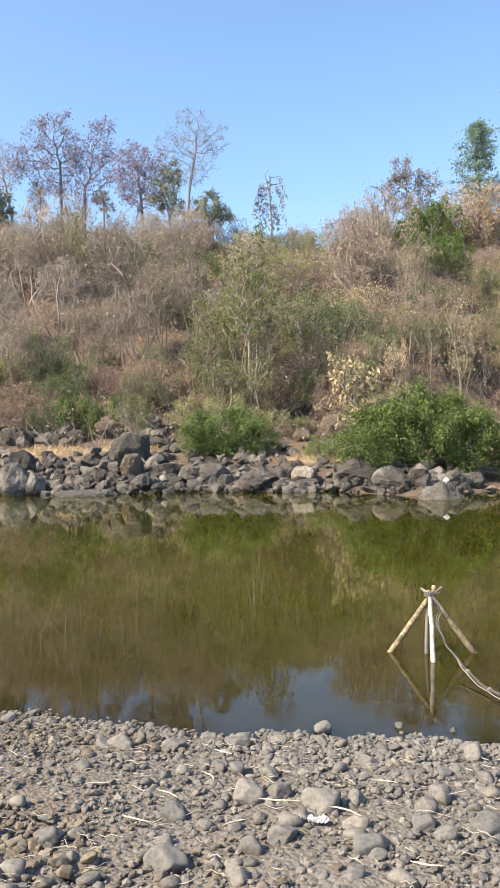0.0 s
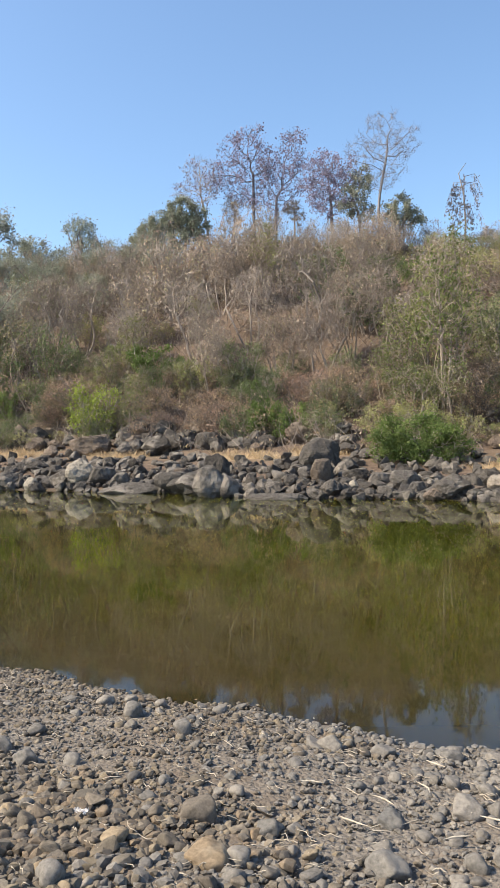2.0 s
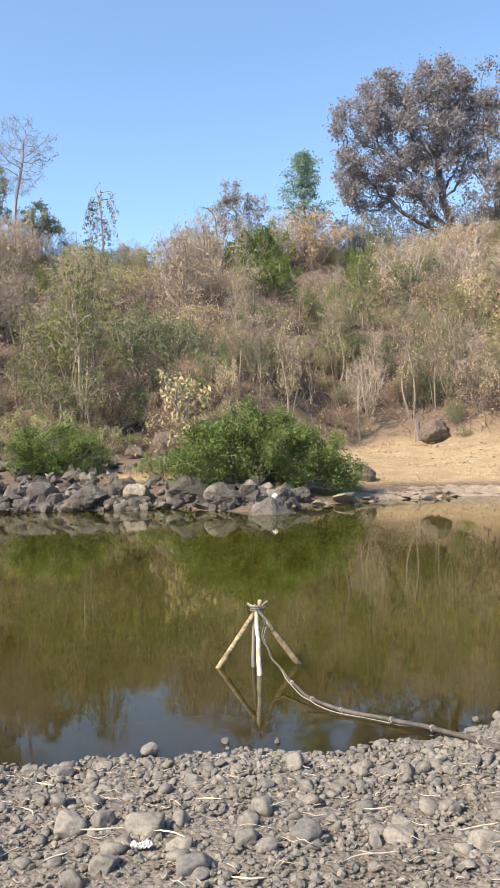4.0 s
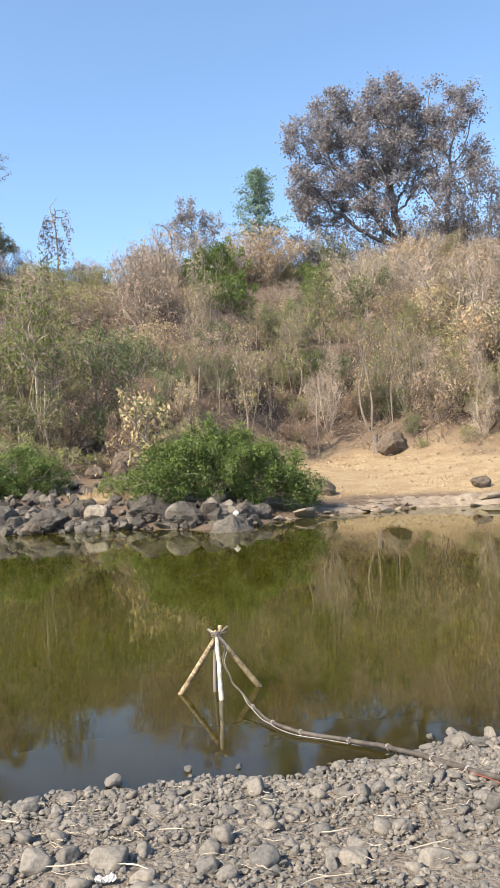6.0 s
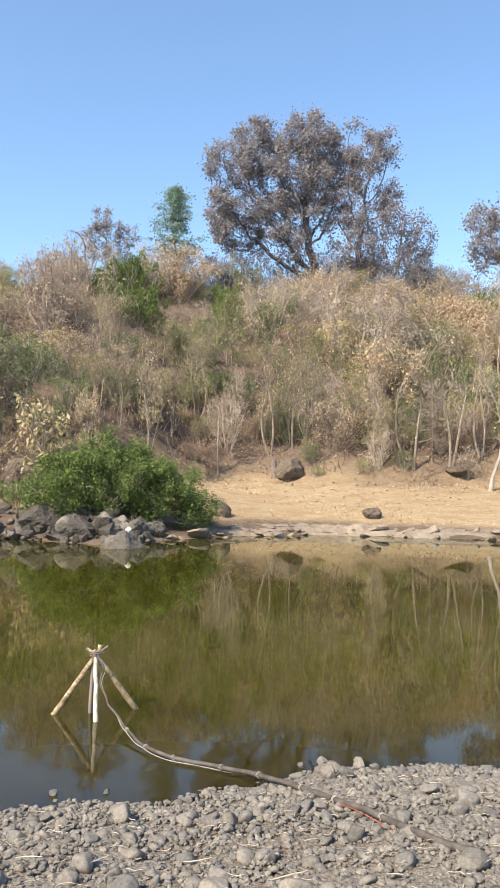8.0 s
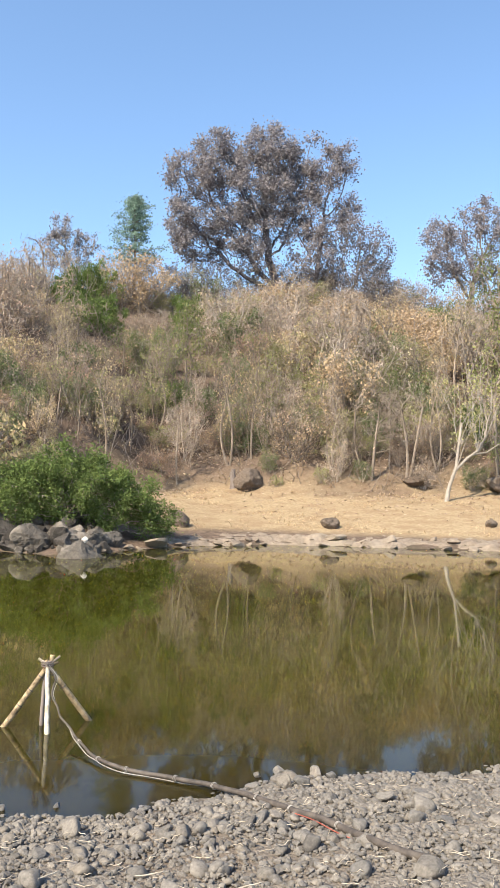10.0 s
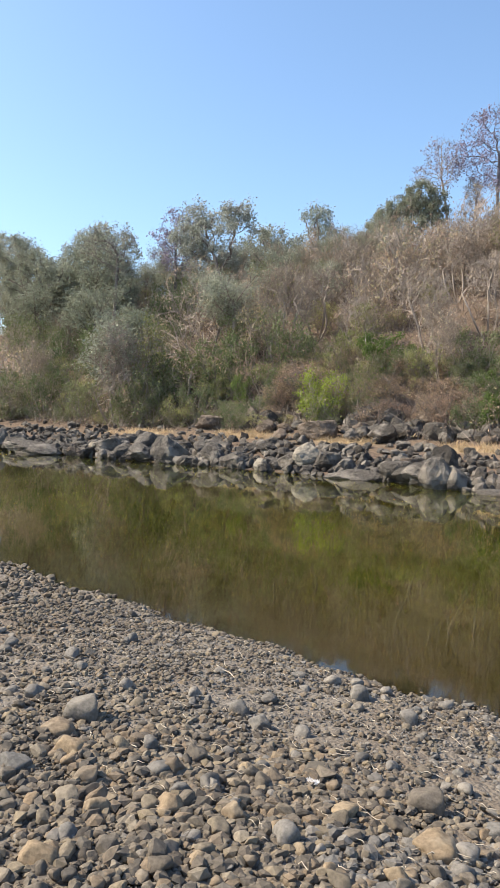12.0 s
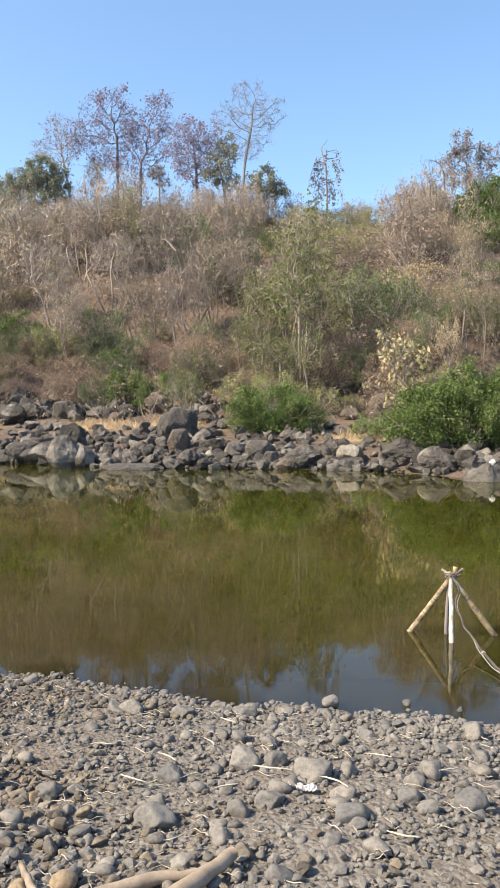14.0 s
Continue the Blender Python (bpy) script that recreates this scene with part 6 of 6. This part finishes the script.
for i, (material, label, lo, hi) in enumerate([(CABLE, "grey power cable", 0, 64), (RED_CABLE, "thin red cable", 63, 75)]):
    a = np.linspace(0, 9, 80) + 2 * i
    off = np.stack([np.cos(a), 0.4 * np.sin(a), 0.5 * np.sin(a) - 0.3], 1) * (thick[:, None] + 0.003 + 0.012 * np.abs(np.sin(2.7 * a))[:, None])
    part("cable", arrays_mesh("cable", *tubes([((route + off)[lo:hi], [0.0035 - 0.0005 * i] * (hi - lo), 6)]), material, soft=True), hose, label)
for i in (24, 31, 38, 45, 51, 57, 62, 69):
    a = np.linspace(0, 4 * np.pi, 24)
    d = route[i + 1] - route[i]
    d /= np.linalg.norm(d)
    u = np.cross(d, (0, 0, 1))
    u /= np.linalg.norm(u)
    v = np.cross(u, d)
    ring = route[i] + (thick[i] + 0.004) * (np.cos(a)[:, None] * u + np.sin(a)[:, None] * v) + d * a[:, None] * 0.0016
    part("tie", arrays_mesh("tie", *tubes([(ring, [0.003] * 24, 5)]), CABLE, soft=True), pipe, "pale tied strip")


# ---- the cobble beach ----
rng = np.random.default_rng(12)
COBBLES = {}


def cobble(x, y, wide, tall, material, kind, turn, deep=0.8, sink=0.25, label="rounded grey river cobble on the beach", name="cobble"):
    key = (kind, material.name)
    if key not in COBBLES:
        COBBLES[key] = arrays_mesh("cobble", *rock_shape(500 + kind, 4 if kind < 8 else 3, 12 + kind % 5, 0.035 + 0.02 * (kind % 3), 0.07), material, soft=True)
    ob = new(name, COBBLES[key])
    z = float(height(x, y))
    ob.matrix_basis = pose(x, y, z + tall * (0.5 - sink), rng.uniform(-8, 8), rng.uniform(-8, 8), turn) @ Matrix.Diagonal((wide * 0.5, wide * 0.5 * deep, tall * 0.56, 1))
    return tagged(ob, label, "stone", "cobbles on the beach")


# cobbles that stand out: x, y, width
for i, (x, y, wide) in enumerate([
    (0.15, 2.86, 0.15), (0.51, 2.77, 0.17), (0.46, 2.99, 0.13), (0.82, 2.88, 0.10), (-0.03, 3.30, 0.17), (0.12, 3.35, 0.13), (0.32, 3.20, 0.20), (-0.01, 2.53, 0.11),
    (-0.29, 2.64, 0.19), (0.75, 2.98, 0.12), (0.78, 3.17, 0.11), (1.00, 2.96, 0.16), (-0.34, 3.08, 0.13), (-0.15, 4.23, 0.14), (0.08, 4.29, 0.11), (-0.82, 4.02, 0.16),
    (-0.53, 4.13, 0.16), (-0.81, 2.79, 0.13), (-0.87, 2.49, 0.15), (2.64, 2.75, 0.17), (3.12, 3.53, 0.15), (1.75, 2.79, 0.18), (1.41, 2.93, 0.16)]):
    cobble(x, y, wide * 0.95, wide * rng.uniform(0.5, 0.72), COBBLE, i % 8, rng.uniform(-25, 25), rng.uniform(0.7, 0.95), 0.3, "large rounded grey cobble half sunk in the gravel")
# the last number tells grey, ochre or dull brown
for i, (x, y, wide, tone) in enumerate([
    (-2.98, 2.50, 0.25, 0), (-2.91, 2.26, 0.19, 1), (-2.69, 2.14, 0.20, 1), (-2.74, 1.84, 0.18, 0), (-1.94, 1.98, 0.17, 1), (-1.65, 1.94, 0.12, 2), (-1.67, 2.08, 0.13, 1), (-1.43, 2.06, 0.15, 0),
    (-1.14, 2.80, 0.20, 2), (-0.96, 2.44, 0.20, 1), (-2.03, 1.38, 0.17, 1), (-1.76, 2.52, 0.12, 2), (-1.93, 2.26, 0.12, 0), (-1.92, 2.54, 0.10, 1), (-2.28, 3.20, 0.17, 0), (-2.18, 4.22, 0.18, 0),
    (-2.39, 1.96, 0.13, 2), (-2.30, 1.76, 0.14, 2), (-2.15, 1.78, 0.13, 1), (-2.20, 2.50, 0.12, 2), (-0.99, 2.12, 0.11, 1), (-1.16, 2.52, 0.11, 2), (-2.17, 2.28, 0.14, 2), (-2.46, 2.44, 0.12, 0)]):
    cobble(x, y, wide * 0.9, wide * rng.uniform(0.5, 0.75), (COBBLE, OCHRE, HEAP_STONE)[tone], (i + 3) % 8, rng.uniform(-30, 30), rng.uniform(0.7, 0.95), 0.22,
           ("large grey stone in the cobble heap", "large ochre stone in the cobble heap", "large dull brown stone in the cobble heap")[tone])
for x, y, wide in [(0.34, 4.52, 0.11), (1.15, 4.56, 0.05), (2.60, 4.38, 0.13), (2.70, 4.32, 0.12), (2.93, 4.56, 0.10), (3.0, 4.48, 0.08), (2.52, 4.66, 0.06), (2.68, 4.66, 0.09), (0.82, 4.62, 0.06)]:
    cobble(x, y, wide, wide * 0.7, COBBLE, int(wide * 100) % 8, 40 * x, 0.8, 0.1, "grey stone standing in the shallow water").location.z += max(0, -0.005 - float(height(x, y)))

placed = 0
while placed < 210:
    x, y = rng.uniform(-4.6, 3.6), rng.uniform(1.5, 4.6)
    d = float(near_shore(x)) - y
    if d < 0.1:
        continue
    heap = math.exp(-((x + 1.6) / 1.0) ** 2 - ((y - 2.1) / 0.7) ** 2)
    if rng.random() > 0.35 + heap:
        continue
    wide = rng.lognormal(-2.52, 0.30) * (1 - 0.2 * heap)
    ochre = heap > 0.25 and rng.random() < 0.4
    cobble(x, y, wide, wide * rng.uniform(0.5, 0.8), OCHRE if ochre else COBBLE, int(rng.integers(8, 18)), rng.uniform(0, 360), rng.uniform(0.65, 0.95), rng.uniform(0.15, 0.35),
           "rounded ochre river cobble in a heap" if ochre else "rounded grey river cobble on the beach")
    placed += 1

k = 36000
x = rng.uniform(-5.5, 4.6, k)
d = rng.beta(1.1, 1.5, k) * 3.6 - 0.1
y = near_shore(x) - d
thick_here = rumple(2.1 * x + 3, 2.6 * y) * 0.5 + 0.5 + 0.9 * np.exp(-((x + 1.8) / 1.3) ** 2) * (d > 1.6) + 0.5 * (d < 0.7)
keep = (y > 1.2 - 0.8 * rng.random(k)) & (rng.random(k) < 0.16 + 0.8 * thick_here)
size = np.minimum(rng.lognormal(-3.72, 0.45, k), 0.045) * (1 + 0.8 * np.exp(-((x + 1.9) / 1.3) ** 2) * smooth(1.4, 2.4, d))
big = keep & (size > 0.023)
for beside_heap, stone, label in ((False, COBBLE, "grey and tan pebbles covering the beach"), (True, HEAP_STONE, "dark grey and brown pebbles covering the upper shore")):
    pick = big & ((x < -0.9 + 0.5 * np.sin(5 * y)) == beside_heap)
    tagged(scatter_stones("pebbles", np.stack([x, y], 1)[pick], size[pick], stone, 21, flat=0.72, worn=1), label, "pebbles", kind="stuff")
k = 20000
x = rng.uniform(-4.6, 3.8, k)
y = near_shore(x) - rng.beta(1.1, 1.3, k) * 3.4
keep = y > 1.3
tagged(scatter_stones("gravel", np.stack([x, y], 1)[keep], rng.lognormal(-4.2, 0.3, k)[keep], COBBLE, 25, flat=0.7, worn=1, sharp=0.06), "fine broken grey gravel between the pebbles", "gravel", kind="stuff")
k = 8600
x, y = rng.normal(-1.9, 0.95, k), rng.normal(1.75, 0.75, k)
keep = (y < 3.0 - 0.15 * np.abs(x + 1.9)) & (y > -0.3)
x, y = x[keep], y[keep]
k = len(x)
size = np.minimum(rng.lognormal(-3.62, 0.5, k), 0.1)
large = size > 0.057
fine_heap = scatter_stones("heap_pebbles", np.stack([x, y], 1)[~large], size[~large], HEAP_STONE, 26, lift=0.5, worn=1)
tagged(fine_heap, "small grey and tan stones filling the cobble heap", "pebbles", kind="stuff")
chipped = large & (rng.random(k) < 0.5)
large = large & ~chipped
tagged(scatter_stones("chipped_cobbles", np.stack([x, y], 1)[chipped], size[chipped], HEAP_STONE, 36, lift=0.6, bevel=0.14, corners=14), "heaped angular grey and tan stones", "cobbles", kind="stuff")
heap = scatter_stones("cobble_heap", np.stack([x, y], 1)[large], size[large], HEAP_STONE, 23, lift=0.6, worn=3, soft=True, sharp=0.045)
tagged(heap, "heaped rounded grey and tan cobbles", "cobbles", kind="stuff")
k = 5200
x = rng.uniform(-5.4, 4.2, k)
d = rng.beta(1.0, 1.25, k) * 3.5
y = near_shore(x) - d
keep = (y > 1.0) & (rng.random(k) < 0.15 + 0.6 * (0.5 + 0.5 * rumple(1.9 * x + 1, 2.3 * y)) + 0.4 * (d < 0.8))
size = np.minimum(rng.lognormal(-3.05, 0.4, k), 0.12) * np.where(x < -1.2, 0.75, 1.0)
broken = rng.random(k) < 0.35
tagged(scatter_stones("broken_stones", np.stack([x, y], 1)[keep & broken], size[keep & broken], COBBLE, 28, flat=0.55, bevel=0.12, corners=12), "angular grey stones half sunk in the beach", "stones", kind="stuff")
for beside_heap, stone, label in ((False, COBBLE, "flat worn grey stones half sunk in the beach"), (True, HEAP_STONE, "flat worn dark stones half sunk in the soil")):
    pick = keep & ~broken & ((x < -0.9 + 0.5 * np.sin(5 * y)) == beside_heap)
    tagged(scatter_stones("worn_stones", np.stack([x, y], 1)[pick], size[pick], stone, 29, flat=0.55, worn=2, soft=True, sharp=0.06), label, "stones", kind="stuff")
k = 5500
x = rng.uniform(-16, -5.3, k)
y = near_shore(x) - rng.beta(1, 1.6, k) * 5 + 0.05
tagged(scatter_stones("far_pebbles", np.stack([x, y], 1), np.minimum(rng.lognormal(-3.0, 0.4, k), 0.11), HEAP_STONE, 22, flat=0.72, worn=1), "grey pebbles along the curving shore", "pebbles", kind="stuff")


k = 3500
spots = np.stack([rng.uniform(-12, 9, k), 1.6 - np.abs(rng.normal(0, 4.0, k))], 1)
tagged(scatter_stones("scattered_stones", spots, rng.lognormal(-3.0, 0.4, k), COBBLE, 24, soft=True), "scattered grey stones on the upper beach", "pebbles", kind="stuff")


def straws(name, k, low, high, seed, material):
    rng = np.random.default_rng(seed)
    lines = []
    for _ in range(k):
        x = rng.uniform(-4.5, 3.8)
        y = float(near_shore(x)) - rng.uniform(0.2, 2.9)
        long, a = rng.uniform(low, high), rng.uniform(-0.9, 0.9)
        s = np.linspace(-0.5, 0.5, 5)
        px, py = x + s * long * math.cos(a), y + s * long * math.sin(a) + rng.normal(0, 0.03) * (1 - 4 * s * s) * long * 4
        px, py = px + rng.normal(0, 0.03, 5) * long, py + rng.normal(0, 0.05, 5) * long
        pz = height(px, py) + 0.022 + rng.uniform(0, 0.02) + rng.normal(0, 0.005, 5)
        r = rng.uniform(0.0012, 0.0026)
        lines.append((np.stack([px, py, pz], 1), [r] * 5, 4))
    return new(name, arrays_mesh(name, *tubes(lines), material, soft=True))


tagged(straws("dry_straws", 850, 0.02, 0.11, 31, DULL_STRAW), "bleached straws and twigs strewn over the pebbles", "twigs", kind="stuff")


# ---- driftwood and litter on the beach ----
def stick(name, knots, radii, material, label, category, n=16, seed=0):
    rng = np.random.default_rng(seed)
    path = spline(knots, n)
    path[1:-1, :2] += rng.normal(0, 0.12, (n - 2, 2)) * np.linalg.norm(path[-1, :2] - path[0, :2]) / n
    path[:, 2] = height(path[:, 0], path[:, 1]) + [k for k in np.interp(np.linspace(0, 1, n), np.linspace(0, 1, len(knots)), [k[2] for k in knots])]
    r = np.interp(np.linspace(0, 1, n), np.linspace(0, 1, len(radii)), radii) * rng.uniform(0.92, 1.08, n)
    return tagged(new(name, arrays_mesh(name, *tubes([(path, r, 10)]), material, soft=True)), label, category)


stick("driftwood_log", [(0.08, 2.34, 0.05), (0.0, 2.17, 0.045), (-0.13, 1.95, 0.04), (-0.24, 1.72, 0.035)], (0.024, 0.03, 0.03, 0.028), DRIFT, "weathered grey-brown driftwood log on the cobbles", "log", seed=1)
stick("driftwood_log", [(0.0, 2.23, 0.035), (-0.2, 2.14, 0.045), (-0.36, 2.0, 0.04), (-0.6, 1.86, 0.03)], (0.016, 0.024, 0.026, 0.022), DRIFT, "curved brown driftwood branch on the cobbles", "log", seed=2)
stick("driftwood_log", [(-0.64, 2.13, 0.06), (-0.56, 2.03, 0.05), (-0.47, 1.92, 0.035)], (0.010, 0.014, 0.016), DRIFT, "short broken driftwood branch on the cobbles", "log", seed=3)
for i, (x, y, long, turn) in enumerate([
    (-0.24, 3.50, 0.16, 115), (0.13, 3.16, 0.20, -10), (0.42, 3.04, 0.17, -35), (-0.48, 2.95, 0.15, -20), (-0.40, 3.24, 0.14, -30), (1.2, 2.66, 0.26, 20), (1.4, 3.2, 0.16, 5), (1.75, 2.88, 0.22, 10),
    (-0.22, 3.95, 0.14, -40), (-1.15, 2.88, 0.13, -15), (-2.95, 3.82, 0.2, -25), (0.62, 3.45, 0.14, -15), (0.95, 3.3, 0.12, 35), (-0.05, 2.92, 0.12, 30), (0.7, 2.55, 0.13, -20), (-0.75, 3.3, 0.12, 15),
]):
    a = radians(turn)
    along, across = Vector((math.cos(a), math.sin(a))), Vector((-math.sin(a), math.cos(a)))
    bow = long * rng.uniform(-0.16, 0.16)
    knots = [(*(Vector((x, y)) + along * long * f + across * bow * g), 0.05) for f, g in ((-0.5, 0), (-0.15, 1), (0.2, 0.3), (0.5, -0.4))]
    stick("dry_stick", knots, (0.0022, 0.0042, 0.0036, 0.0018), DULL_STRAW, "thin bleached crooked stick lying on the pebbles", "stick", 12, 40 + i)["group"] = "sticks on the beach"


def crumpled(name, x, y, wide, seed, label):
    """A crumpled scrap of sheet plastic."""
    u = np.linspace(-0.5, 0.5, 14)
    gx, gy = np.meshgrid(u, u)
    gz = np.array([[abs(noise.fractal(Vector((a * 5 + seed, b * 5, seed)), 1.0, 2.0, 3)) for a in u] for b in u])
    verts = np.stack([x + gx * wide * (1 + 0.3 * gz), y + gy * wide * 0.6, float(height(x, y)) + 0.02 + gz * wide * 0.42], -1).reshape(-1, 3)
    a = (np.arange(13)[:, None] * 14 + np.arange(13)[None]).ravel()
    ob = new(name, arrays_mesh(name, verts, np.concatenate([np.stack([a, a + 1, a + 15], 1), np.stack([a, a + 15, a + 14], 1)]), WHITE_CLOTH))
    ob.modifiers.new("thick", "SOLIDIFY").thickness = 0.002
    return tagged(ob, label, "litter")


crumpled("plastic_scrap", 0.30, 3.0, 0.08, 3, "crumpled white plastic scrap among the cobbles")
crumpled("plastic_scrap", -1.62, 2.62, 0.06, 5, "small crumpled white plastic scrap among the cobbles")
